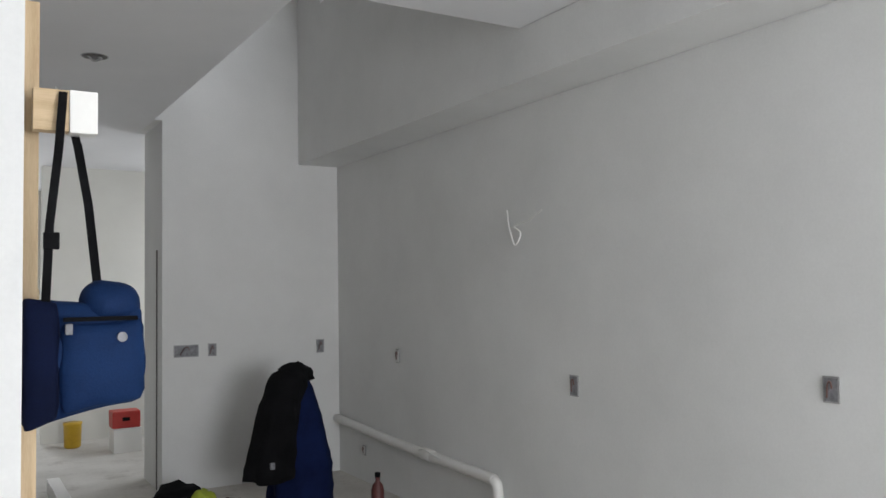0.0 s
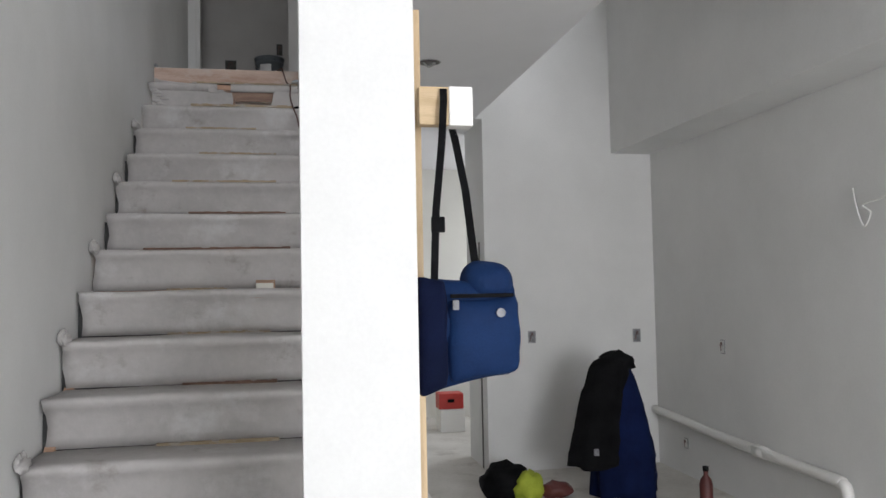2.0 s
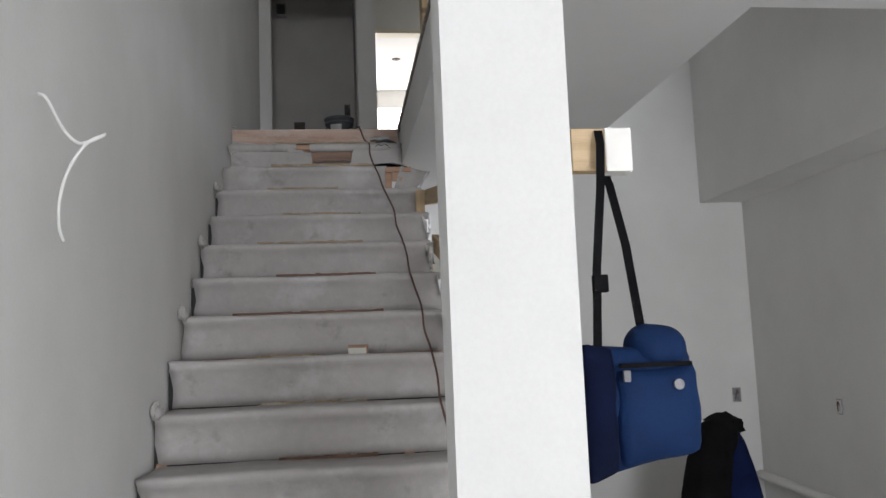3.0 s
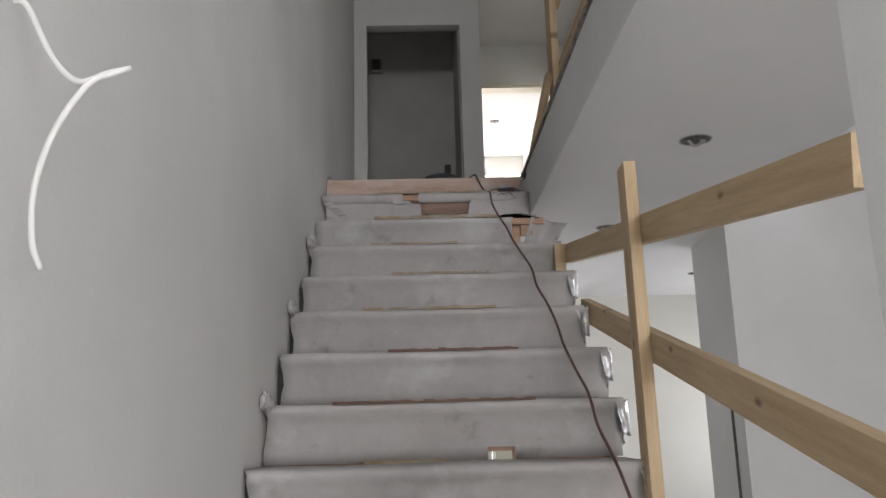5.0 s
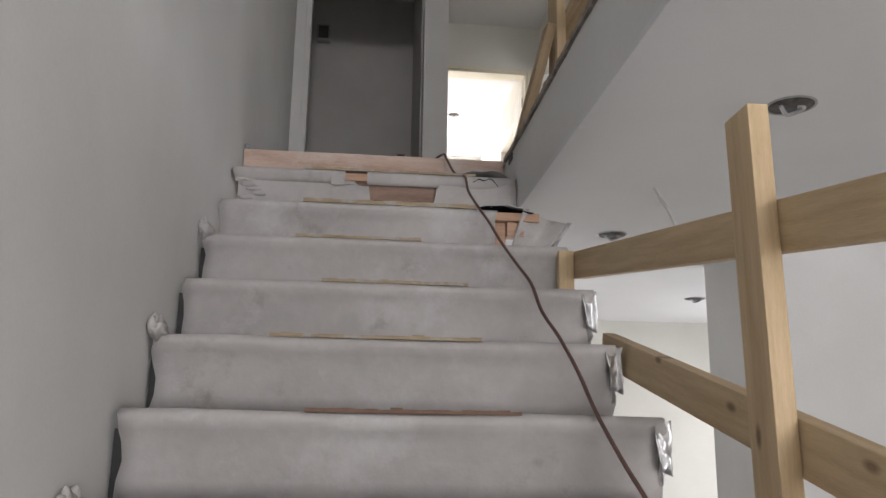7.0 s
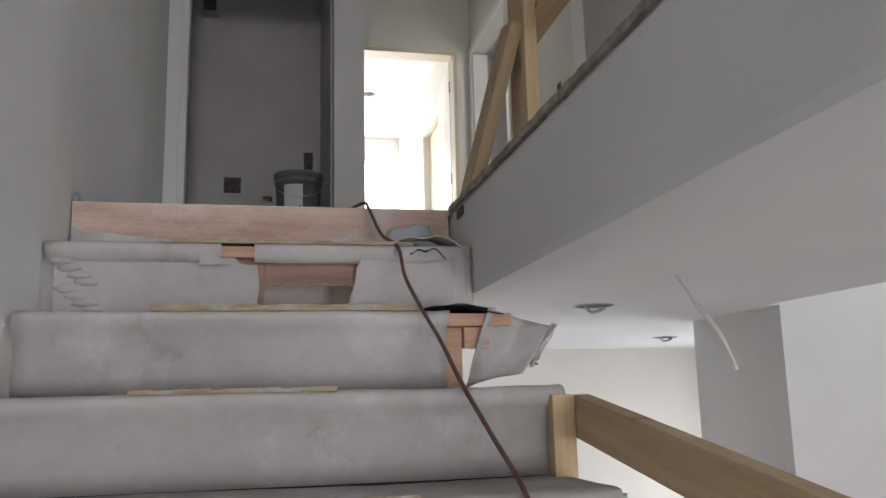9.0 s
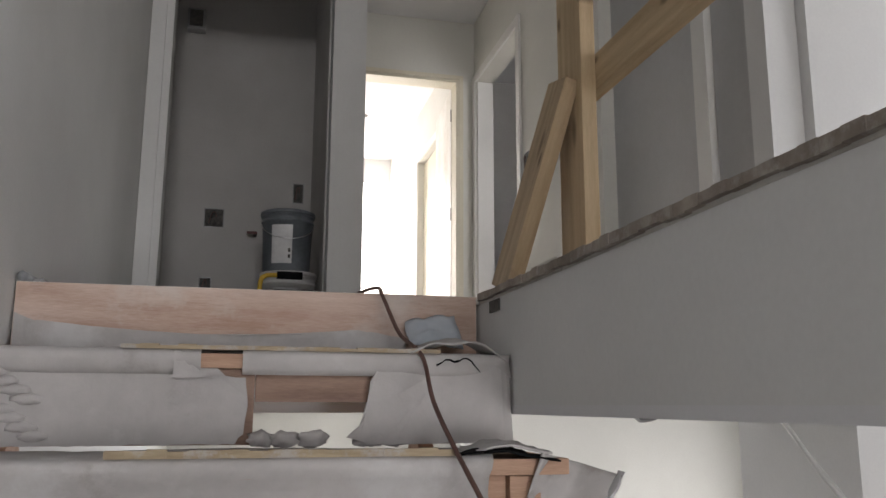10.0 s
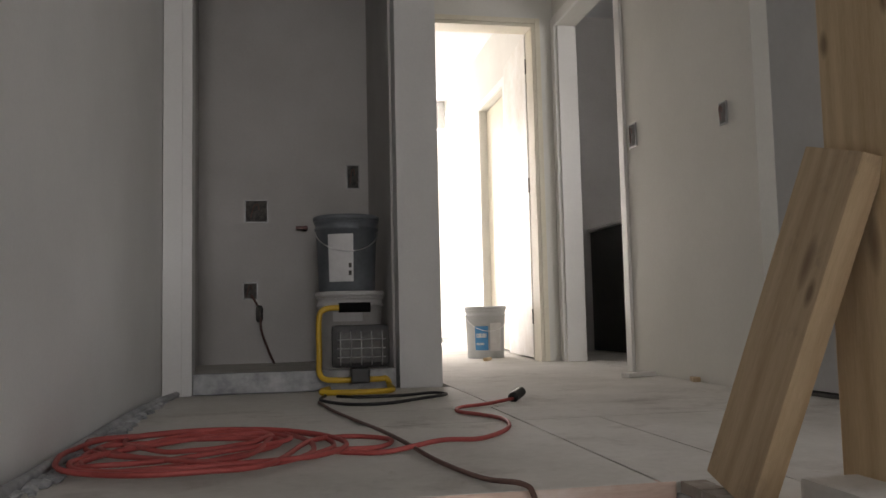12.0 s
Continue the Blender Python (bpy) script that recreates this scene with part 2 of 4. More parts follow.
structure(boxes("wall_west", PAINT, (-0.15, 0, -8.5, 3.2, 0, UPC)), "white primed drywall wall beside the stairs", "wall")
structure(boxes("wall_south", PAINT, (-0.15, 1.45, -8.65, -8.5, 0, 3.65), (3.35, 3.73, -8.65, -8.5, 0, 3.65),
                (1.45, 3.35, -8.65, -8.5, 0, 0.5), (1.45, 3.35, -8.65, -8.5, 2.2, 3.65), (-0.15, 0.12, -8.65, -8.5, 3.65, UPC),
                (1.12, 3.73, -8.65, -8.5, 3.65, UPC), (0.12, 1.12, -8.65, -8.5, 4.95, UPC)), "white wall with window openings", "wall")
structure(boxes("wall_east", PAINT, (3.58, 3.73, -8.5, 0.5, 0, 3.4), (3.58, 3.73, -8.5, 0.5, 4.4, 4.6), (3.58, 3.73, -8.5, -2.0, 3.4, 4.4), (3.58, 3.73, -0.4, 0.5, 3.4, 4.4), (3.58, 3.73, 0.5, 1.0, 0, LOWC), (3.58, 3.73, 2.2, 4.6, 0, LOWC), (3.58, 3.73, 1.0, 2.2, 0, 0.9), (3.58, 3.73, 1.0, 2.2, 2.1, LOWC)), "grey-white primed kitchen wall", "wall")
structure(boxes("wall_kitchen", PAINT, (2.275, 3.578, 0.055, 0.65, 0, LOWC), (2.221, 3.578, 0.055, 0.5, LOWC, UP - 0.05), (2.221, 3.578, 0.055, 0.198, UP - 0.05, 4.6)), "white primed kitchen end wall", "wall")
structure(boxes("wall_lower_cream", CREAM, (1.75, 3.578, 2.6, 2.72, 0, LOWC)), "cream primed wall of the lower back room", "wall")
structure(boxes("wall_lower_north", CREAM, (-0.15, 1.09, 4.6, 4.75, 0, LOWC), (1.63, 3.73, 4.6, 4.75, 0, LOWC), (1.09, 1.63, 4.6, 4.75, 2.17, LOWC),
                (-0.15, 0, 3.2, 4.6, 0, LOWC)), "cream lower wall with a patio door opening", "wall")
structure(boxes("floor", SUBFLOOR, (-0.15, 3.73, -8.5, 4.75, -0.1, 0)), "dusty bare lower floor", "floor")
structure(boxes("ceiling", CEIL, (WF, 2.22, -8.5, 4.6, LOWC, LOWC + 0.02), (2.22, 3.58, 0.5, 4.6, LOWC, LOWC + 0.02), (2.22, 3.58, -8.5, -2.74, LOWC, LOWC + 0.02), (0, WF, 0.05, 4.6, LOWC, LOWC + 0.02), (0, WF, -8.5, -5.4, LOWC, LOWC + 0.02)), "white painted lower ceiling", "ceiling")
for slab in ((WF, 2.22, -8.5, 7.6, LOWC + 0.02, UP - 0.05), (2.22, 3.58, 0.5, 7.6, LOWC + 0.02, UP - 0.05), (2.22, 3.58, -8.5, -2.74, LOWC + 0.02, UP - 0.05), (0, WF, 0.05, 7.6, LOWC + 0.02, UP - 0.05), (0, WF, -8.5, -5.4, LOWC + 0.02, UP - 0.05)):
    structure(boxes("floor_deck", PAINT, slab), "grey drywalled edge of the upper floor", "floor")
structure(boxes("floor_edge", PAINT, (WF, 2.22, -8.5, 7.6, UP - 0.05, UP - 0.022), (2.22, 3.58, 0.5, 7.6, UP - 0.05, UP - 0.022), (0, WF, 0.05, 7.6, UP - 0.05, UP - 0.022)), "grey upper edge of the floor build-up", "floor")
structure(boxes("upper_ceiling", CEIL, (-0.15, 3.73, -8.5, 7.75, UPC, UPC + 0.1)), "white upper ceiling", "ceiling")
structure(boxes("kitchen_ceiling", CEIL, (2.22, 3.73, -2.74, 0.5, 4.6, 4.7)), "high white kitchen ceiling", "ceiling")
structure(boxes("wall_kitchen_south", PAINT, (2.22, 3.58, -2.86, -2.741, LOWC + 0.021, 4.6)), "white wall over the kitchen ceiling edge", "wall")
structure(boxes("soffit", PAINT, (3.262, 3.576, -2.738, 0.052, 2.305, 3.4), (3.262, 3.576, -2.738, 0.052, 4.4, 4.59), (3.262, 3.576, -2.738, -2.0, 3.4, 4.4), (3.262, 3.576, -0.4, 0.052, 3.4, 4.4), (3.262, 3.576, -8.496, -2.738, 2.305, LOWC - 0.003)), "white boxed bulkhead along the kitchen wall", "soffit")
structure(boxes("wall_closet", PAINT, (0.003, CX0, CY, CY + 0.11, UP, UPC), (CX1, PX, CY, 3.37, UP, UPC), (CX0, CX1, CY, CY + 0.11, UP + 1.99, UPC)), "white primed wall around the open closet", "wall")
structure(boxes("wall_closet_back", GREYBD, (0.003, CX1, 3.05, 3.2, UP, UPC)), "bare grey board inside the closet", "wall")
structure(boxes("wall_closet_left", GREYBD, (0.003, 0.02, CY + 0.11, 3.05, UP, UPC)), "bare grey closet side wall", "wall")
structure(boxes("wall_closet_right", GREYBD, (CX1 - 0.012, CX1 - 0.002, CY + 0.11, 3.05, UP, UPC)), "bare grey closet side wall", "wall")
structure(boxes("wall_hall_end", CREAM, (PX, DX1, 3.37, 3.49, DTOP, UPC), (DX1, HX, 3.37, 3.49, UP, UPC), (0.0, PX, 3.37, 3.49, UP, UPC)), "cream wall over the bedroom doorway", "wall")
structure(boxes("wall_hall_side", CREAM, (HX, HX + 0.12, 1.25, SD0, UP, UPC), (HX, HX + 0.12, SD0, SD1, UP + 2.0, UPC), (HX, HX + 0.12, SD1, 4.52, UP, UPC),
                (HX, HX + 0.12, 4.52, 5.30, UP + 1.98, UPC), (HX, HX + 0.12, 5.30, 7.6, UP, UPC)), "cream hall wall with a side doorway", "wall")
structure(boxes("wall_upper_side", PAINT, (2.10, 2.218, -8.5, -2.4, UP, UPC), (2.10, 2.218, -2.4, 0.10, 4.55, UPC), (2.10, 2.218, 0.10, 0.20, UP, UPC), (2.17, 2.29, 0.20, 1.40, UP, UPC), (HX + 0.12, 2.67, 1.40, 1.52, UP, UPC)), "white upper wall with an opening over the kitchen", "wall")
structure(boxes("wall_bathroom", GREYBD, (3.30, 3.42, 1.52, 4.5, UP, UPC), (HX + 0.121, 3.30, 4.38, 4.50, UP, UPC), (2.67, 3.42, 0.201, 0.29, UP, UPC), (3.30, 3.42, 0.29, 1.52, UP, UPC)), "grey wall of the dark side room", "wall")
structure(boxes("wall_bedroom", PAINT, (-0.15, 0.0, 3.49, 4.3, UP, UPC), (-0.15, 0.0, 6.1, 7.6, UP, UPC), (-0.15, 0.0, 4.3, 6.1, UP, 3.15), (-0.15, 0.0, 4.3, 6.1, 4.85, UPC),
                (-0.15, 0.95, 6.9, 7.05, UP, UPC), (2.14, 3.73, 6.9, 7.05, UP, UPC), (0.95, 2.14, 6.9, 7.05, UP + 2.2, UPC), (0.95, 2.14, 6.9, 7.05, UP - 0.05, UP + 0.06), (2.9, 3.0, 4.5, 6.9, UP, UPC)), "white sunlit bedroom walls", "wall")
structure(boxes("wall_pier", PAINT, (0.907, 1.157, -3.93, -3.80, 0, UPC)), "white drywall stub wall at the stair foot", "wall")

glow = bpy.data.materials.new("overexposed_daylight")
glow.use_nodes = True
glow.node_tree.nodes["Principled BSDF"].inputs["Emission Color"].default_value = (1, 0.99, 0.97, 1)
glow.node_tree.nodes["Principled BSDF"].inputs["Emission Strength"].default_value = 3.5
structure(boxes("backdrop", glow, (0.2, 3.0, 7.6, 7.62, 2.4, 5.6)), "bright white daylight outside the bedroom window", "daylight")

# trim round the doorways
def casing(axis, at, lo, hi, top, sign, name, width=0.06, thick=0.016):
    """Door casing on a wall face. axis 'x': the face lies at x = at."""
    bm = bmesh.new()
    for a, b, z0, z1 in ((lo - width, lo, UP, top + width), (hi, hi + width, UP, top + width), (lo, hi, top, top + width)):
        t0, t1 = sorted((at, at + sign * thick))
        if axis == "x":
            add_box(bm, t0, t1, a, b, z0, z1, 0.003)
        else:
            add_box(bm, a, b, t0, t1, z0, z1, 0.003)
    return structure(part(name, bm, TRIM), "white painted door casing", "trim")


casing("x", HX, SD0, SD1, UP + 2.0, -1, "trim_side_door")
casing("x", HX, 4.52, 5.30, UP + 1.98, -1, "trim_bedroom_closet")
structure(boxes("trim_upper_closet", TRIM, (2.10, 2.168, 0.445, 0.535, UP, UP + 2.10), (2.10, 2.168, 0.535, 1.34, UP + 2.04, UP + 2.10), bevel=0.003), "white closet door casing", "trim")
structure(boxes("trim_bedroom_door", CREAMTRIM, (DX1 - 0.022, DX1 - 0.002, 3.36, 3.50, UP, DTOP - 0.002), (PX + 0.002, DX1 - 0.022, 3.36, 3.50, DTOP - 0.022, DTOP - 0.002),
                (DX1 - 0.002, DX1 + 0.03, 3.355, 3.368, UP, DTOP + 0.03), (PX + 0.002, DX1 - 0.002, 3.355, 3.368, DTOP, DTOP + 0.03), bevel=0.002), "cream painted door jamb", "trim")
structure(boxes("trim_side_jamb", TRIM, (HX + 0.002, HX + 0.118, SD1 - 0.018, SD1 - 0.002, UP, UP + 1.998), (HX + 0.002, HX + 0.118, SD0 + 0.002, SD0 + 0.018, UP, UP + 1.998), bevel=0.002), "white door jamb", "trim")
structure(boxes("trim_closet_corner", PAINT, (0.004, 0.075, CY - 0.014, CY - 0.002, UP, UP + 2.06), bevel=0.003), "white closet side trim", "trim")
structure(boxes("trim_stair_skirt", DARKWOOD, (0.003, 0.018, -3.6, -0.02, 0.0, 0.02)), "dark skirt line at the wall", "trim")

# ---- staircase ----
stairs = tagged(new("staircase"), "wooden staircase wrapped in torn grey-white protective felt", "staircase", kind="structure")


def cover_mesh(x0, x1, seed, riser=True, tread=True, slot=None):
    """Felt wrapped over one step: riser, round nosing and tread, with creases."""
    outer = []
    if riser:
        outer += [(0.034, -RISE + 0.010), (0.032, -RISE + 0.05), (0.030, -0.10), (0.024, -0.06), (0.008, -0.034)]
    else:
        outer += [(0.012, -0.045), (0.003, -0.032)]
    outer += [(-0.004, -0.018), (-0.003, -0.004), (0.006, 0.006), (0.03, 0.009), (0.12, 0.007)]
    if tread:
        outer += [(RUN + 0.028, 0.008)]
    rng = random.Random(seed)
    nx = 26
    bm = bmesh.new()
    grid = []
    for layer in (0, 1):
        rows = []
        for i in range(nx + 1):
            u = i / nx
            x = x0 + (x1 - x0) * u
            row = []
            for n, (y, z) in enumerate(outer):
                w = noise.noise(Vector((x * 5 + seed * 7.3, n * 0.7, seed))) * 0.006
                w2 = noise.noise(Vector((x * 17 + seed, n * 1.3, 3.1))) * 0.0022
                sag = 0.004 * math.sin(u * 9 + seed) if n > 6 else 0.0
                dx = noise.noise(Vector((n * 0.45, seed * 3.0, 5.5))) * 0.018 if i in (0, nx) else 0.0
                oy, oz = (0.0, 0.0)
                if layer:
                    oy, oz = (0.004, 0.0) if n < len(outer) - 4 else (0.002, -0.005)
                row.append(bm.verts.new((x + dx, y + w + w2 + oy, z + (w2 + sag * 0.5 if n > 4 else 0) + oz)))
            rows.append(row)
        grid.append(rows)
    for layer in (0, 1):
        for i in range(nx):
            for n in range(len(outer) - 1):
                if slot and n < slot[2] and slot[0] < grid[0][i][0].co.x < slot[1]:
                    continue
                q = [grid[layer][i][n], grid[layer][i + 1][n], grid[layer][i + 1][n + 1], grid[layer][i][n + 1]]
                bm.faces.new(q if layer == 0 else q[::-1])
    a, b = grid
    for i in range(nx):
        bm.faces.new((a[i][0], b[i][0], b[i + 1][0], a[i + 1][0]))
        bm.faces.new((a[i][-1], a[i + 1][-1], b[i + 1][-1], b[i][-1]))
    for n in range(len(outer) - 1):
        bm.faces.new((a[0][n], a[0][n + 1], b[0][n + 1], b[0][n]))
        bm.faces.new((a[-1][n], b[-1][n], b[-1][n + 1], a[-1][n + 1]))
    return bm


def sheet(name, outline, y, thick, material, parent, bulge=0.006, label=""):
    """A torn flat piece in an upright plane: outline of (x, z), worn along its edge."""
    pts = []
    for n, (x, z) in enumerate(outline):
        x2, z2 = outline[(n + 1) % len(outline)]
        steps = max(2, int(math.hypot(x2 - x, z2 - z) / 0.02))
        for k in range(steps):
            u = k / steps
            j = 0.0035 * noise.noise(Vector((x * 40 + k, z * 40, 1.7)))
            pts.append((x + (x2 - x) * u + j, z + (z2 - z) * u - j))
    bm = bmesh.new()
    front = [bm.verts.new((x, y - bulge * noise.noise(Vector((x * 9, z * 9, 2.2))), z)) for x, z in pts]
    back = [bm.verts.new((v.co.x, v.co.y + thick, v.co.z)) for v in front]
    bm.faces.new(front)
    bm.faces.new(back[::-1])
    for n in range(len(front)):
        m = (n + 1) % len(front)
        bm.faces.new((front[n], back[n], back[m], front[m]))
    bmesh.ops.triangulate(bm, faces=[f for f in bm.faces if len(f.verts) > 4])
    return part(name, bm, material, parent, label)


def patch(name, c00, c10, c01, c11, material, parent, curl=0.02, n=10, thick=0.004, label="", seed=0.0):
    """A curled sheet between four corners."""
    c00, c10, c01, c11 = map(Vector, (c00, c10, c01, c11))
    normal = (c10 - c00).cross(c01 - c00).normalized()
    bm = bmesh.new()
    lay = []
    for off in (0, thick):
        rows = []
        for i in range(n + 1):
            row = []
            for j in range(n + 1):
                u, v = i / n, j / n
                p = c00.lerp(c10, u).lerp(c01.lerp(c11, u), v)
                h = curl * math.sin(u * math.pi) + 0.012 * noise.noise(Vector((u * 4 + seed, v * 4, seed)))
                row.append(bm.verts.new(p + normal * (h + off)))
            rows.append(row)
        lay.append(rows)
    for k, rows in enumerate(lay):
        for i in range(n):
            for j in range(n):
                q = (rows[i][j], rows[i + 1][j], rows[i + 1][j + 1], rows[i][j + 1])
                bm.faces.new(q if k else q[::-1])
    ring = [(i, 0) for i in range(n)] + [(n, j) for j in range(n)] + [(i, n) for i in range(n, 0, -1)] + [(0, j) for j in range(n, 0, -1)]
    for k in range(len(ring)):
        (i, j), (i2, j2) = ring[k], ring[(k + 1) % len(ring)]
        bm.faces.new((lay[0][i][j], lay[0][i2][j2], lay[1][i2][j2], lay[1][i][j]))
    return part(name, bm, material, parent, label, smooth=True)


def crumple(name, centre, size, material, parent=None, seed=0, label="", amount=0.35):
    bm = bmesh.new()
    bmesh.ops.create_icosphere(bm, subdivisions=3, radius=1.0)
    for v in bm.verts:
        f = 1 + amount * noise.noise(v.co * 2.2 + Vector((seed, 0, 0))) + amount * 0.6 * abs(noise.noise(v.co * 5 + Vector((0, seed, 0))))
        v.co = Vector((v.co.x * size[0] * f, v.co.y * size[1] * f, v.co.z * size[2] * f)) + Vector(centre)
    return part(name, bm, material, parent, label, smooth=True)


STRIPS = {1: (0.28, 0.95, 0), 2: (0.30, 0.92, 0), 3: (0.30, 0.70, 0), 4: (0.40, 0.82, 0), 5: (0.29, 0.82, 0), 6: (0.40, 0.87, 1), 7: (0.23, 0.89, 1), 8: (0.33, 0.60, 0),
          9: (0.37, 0.80, 0), 10: (0.46, 0.83, 1), 11: (0.40, 0.84, 0), 12: (0.35, 0.80, 1), 13: (0.40, 0.85, 0)}
for k in range(0, N):
    z, y = UP - k * RISE + (0.016 if k == 1 else 0.0), -k * RUN
    if k:
        boxes("tread", PLYWOOD, (0.045, (WF if k == 1 else W) - 0.03, y + 0.008, y + RUN + 0.036, z - 0.032, z - 0.001), bevel=0.004, parent=stairs)
    if k == 1:
        boxes("riser", RAWRISER, (0.03, 0.55, y + 0.028, y + 0.046, z - RISE, z - 0.033), parent=stairs)
        boxes("riser", RAWRISER, (0.812, WF - 0.01, y + 0.028, y + 0.046, z - RISE, z - 0.033), parent=stairs)
        boxes("riser", RAWRISER, (0.552, 0.81, y + 0.028, y + 0.046, z - 0.101, z - 0.033), parent=stairs)
    elif k == 7:
        boxes("riser", PLYWOOD, (0.045, 0.665, y + 0.040, y + 0.056, z - RISE, z - 0.033), parent=stairs)
        boxes("riser", PLYWOOD, (0.81, W - 0.03, y + 0.040, y + 0.056, z - RISE, z - 0.033), parent=stairs)
        boxes("riser", PLYWOOD, (0.666, 0.809, y + 0.040, y + 0.056, z - RISE + 0.036, z - 0.033), parent=stairs)
    elif k == 2:
        boxes("riser", PLYWOOD, (0.03, 1.03, y + 0.040, y + 0.056, z - RISE, z - 0.033), parent=stairs)
    elif k:
        # riser coloured near black so the gap beside the felt looks shaded
        boxes("riser", GAPSHADE, (0.003, W - 0.03, y + 0.040, y + 0.056, z - RISE, z - 0.033), parent=stairs)
    if k == 0:
        boxes("landing_riser", LANDWOOD, (0.004, WF - 0.008, 0.022, 0.048, z - RISE + 0.01, z - 0.001), bevel=0.003, parent=stairs)
        continue
    x1 = {1: WF - 0.004, 2: 0.992}.get(k, W + 0.012 * math.sin(k * 2.3))
    bm = cover_mesh(0.015, x1, k + 1, riser=k != 1, slot={1: (0.40, 0.52, 4), 7: (0.70, 0.80, 1)}.get(k))
    bmesh.ops.translate(bm, vec=(0, y, z), verts=bm.verts)
    part("felt_cover", bm, COVER, stairs, smooth=True)
    if k in STRIPS:
        a, b, brown = STRIPS[k]
        bm = bmesh.new()
        yb = y + RUN + 0.004 if k > 7 else y - 0.002
        n = 18
        for i in range(n):
            h = (0.010 if k > 7 else 0.012 if k == 2 else 0.007) + 0.005 * noise.noise(Vector((i * 0.8, k, 0)))
            add_box(bm, a + (b - a) * i / n, a + (b - a) * (i + 1) / n, yb + 0.004 * noise.noise(Vector((i * 0.5, k, 3))), yb + 0.016, z + 0.006, z + 0.008 + h)
        part("tack_strip", bm, DARKWOOD if brown else STRIPWOOD, stairs, "exposed brown wood strip" if brown else "exposed yellow wood strip")
    if 3 < k < 10:
        patch("foil_tape", (x1 + 0.002, y + 0.004, z - 0.004), (x1 + 0.008, y + 0.11, z - 0.002), (x1 + 0.002, y + 0.018, z - 0.14), (x1 + 0.006, y + 0.08, z - 0.15), FOIL, stairs, 0.012, 8, 0.002, "crinkled silver foil tape", k * 1.7)
        patch("foil_tape", (x1 - 0.030, y - 0.012, z - 0.012), (x1 + 0.014, y - 0.006, z + 0.001), (x1 - 0.012, y - 0.006, z - 0.105), (x1 + 0.016, y + 0.004, z - 0.12), FOIL, stairs, 0.012, 9, 0.002, "crinkled silver foil tape", k * 2.9)
    if k in (3, 5, 7, 9, 11):
        crumple("felt_bunch", (0.022, y + 0.01, z + 0.012), (0.020, 0.05, 0.024), COVER, stairs, k, "bunched end of the felt", 0.5)
        for q in range(4):
            crumple("felt_fold", (0.014, y - 0.03 + q * 0.024, z + 0.022 + 0.01 * (q % 2)), (0.010, 0.010, 0.022), COVER, stairs, k + q * 5, "", 0.3)
# felt turned up against the landing riser
sheet("felt_cover", [(0.01, UP - RISE + 0.004), (0.93, UP - RISE + 0.004), (0.92, UP - RISE + 0.075), (0.80, UP - RISE + 0.094), (0.66, UP - RISE + 0.080), (0.50, UP - RISE + 0.073), (0.34, UP - RISE + 0.076), (0.18, UP - RISE + 0.088), (0.05, UP - RISE + 0.10), (0.01, UP - RISE + 0.115)], 0.010, 0.005, COVER, stairs, 0.008)
# torn felt over the first riser
y, z = -RUN, UP - RISE + 0.014
sheet("felt_cover", [(0.03, z - 0.188), (0.515, z - 0.186), (0.53, z - 0.165), (0.538, z - 0.11), (0.532, z - 0.050), (0.47, z - 0.046), (0.392, z - 0.044), (0.41, z - 0.020), (0.45, z - 0.008), (0.03, z - 0.012)], y + 0.014, 0.005, COVER, stairs)
sheet("felt_cover", [(0.535, z - 0.034), (0.58, z - 0.044), (0.66, z - 0.042), (0.72, z - 0.038), (0.785, z - 0.034), (0.80, z - 0.018), (0.83, z - 0.006), (0.535, z - 0.006)], y + 0.010, 0.005, COVER, stairs, 0.012)
sheet("felt_cover", [(0.80, z - 0.187), (WF - 0.004, z - 0.187), (WF - 0.004, z - 0.03), (1.09, z - 0.012), (1.03, z - 0.035), (0.96, z - 0.026), (0.90, z - 0.022), (0.85, z - 0.012), (0.815, z - 0.020), (0.795, z - 0.055), (0.785, z - 0.12), (0.775, z - 0.15), (0.745, z - 0.172)], y + 0.004, 0.006, COVER, stairs, 0.03)
sheet("felt_cover", [(0.385, z - 0.052), (0.470, z - 0.050), (0.425, z - 0.036), (0.405, z - 0.014), (0.400, z + 0.004), (0.385, z + 0.004)], y - 0.004, 0.005, COVER, stairs, 0.003)
for q, (xq, w) in enumerate(((0.565, 0.022), (0.615, 0.03), (0.675, 0.03), (0.80, 0.04), (0.85, 0.03))):
    crumple("felt_scrap", (xq, y + 0.02, z - 0.176), (w, 0.018, 0.016), COVER, stairs, 20 + q, "torn scrap of felt", 0.5)
patch("lifted_felt", (0.88, y - 0.004, z + 0.004), (1.105, y - 0.004, z - 0.004), (0.90, y + 0.15, z + 0.016), (1.10, y + 0.15, z + 0.012), COVER, stairs, 0.032, 12, 0.004, "lifted torn edge of the felt", 2.4)
patch("tape_scrap", (0.91, -0.10, z + 0.03), (1.05, -0.08, z + 0.03), (0.92, 0.015, z + 0.10), (1.05, 0.017, z + 0.12), BLUEPAPER, stairs, 0.01, 8, 0.002, "scrap of pale blue paper", 4.4)
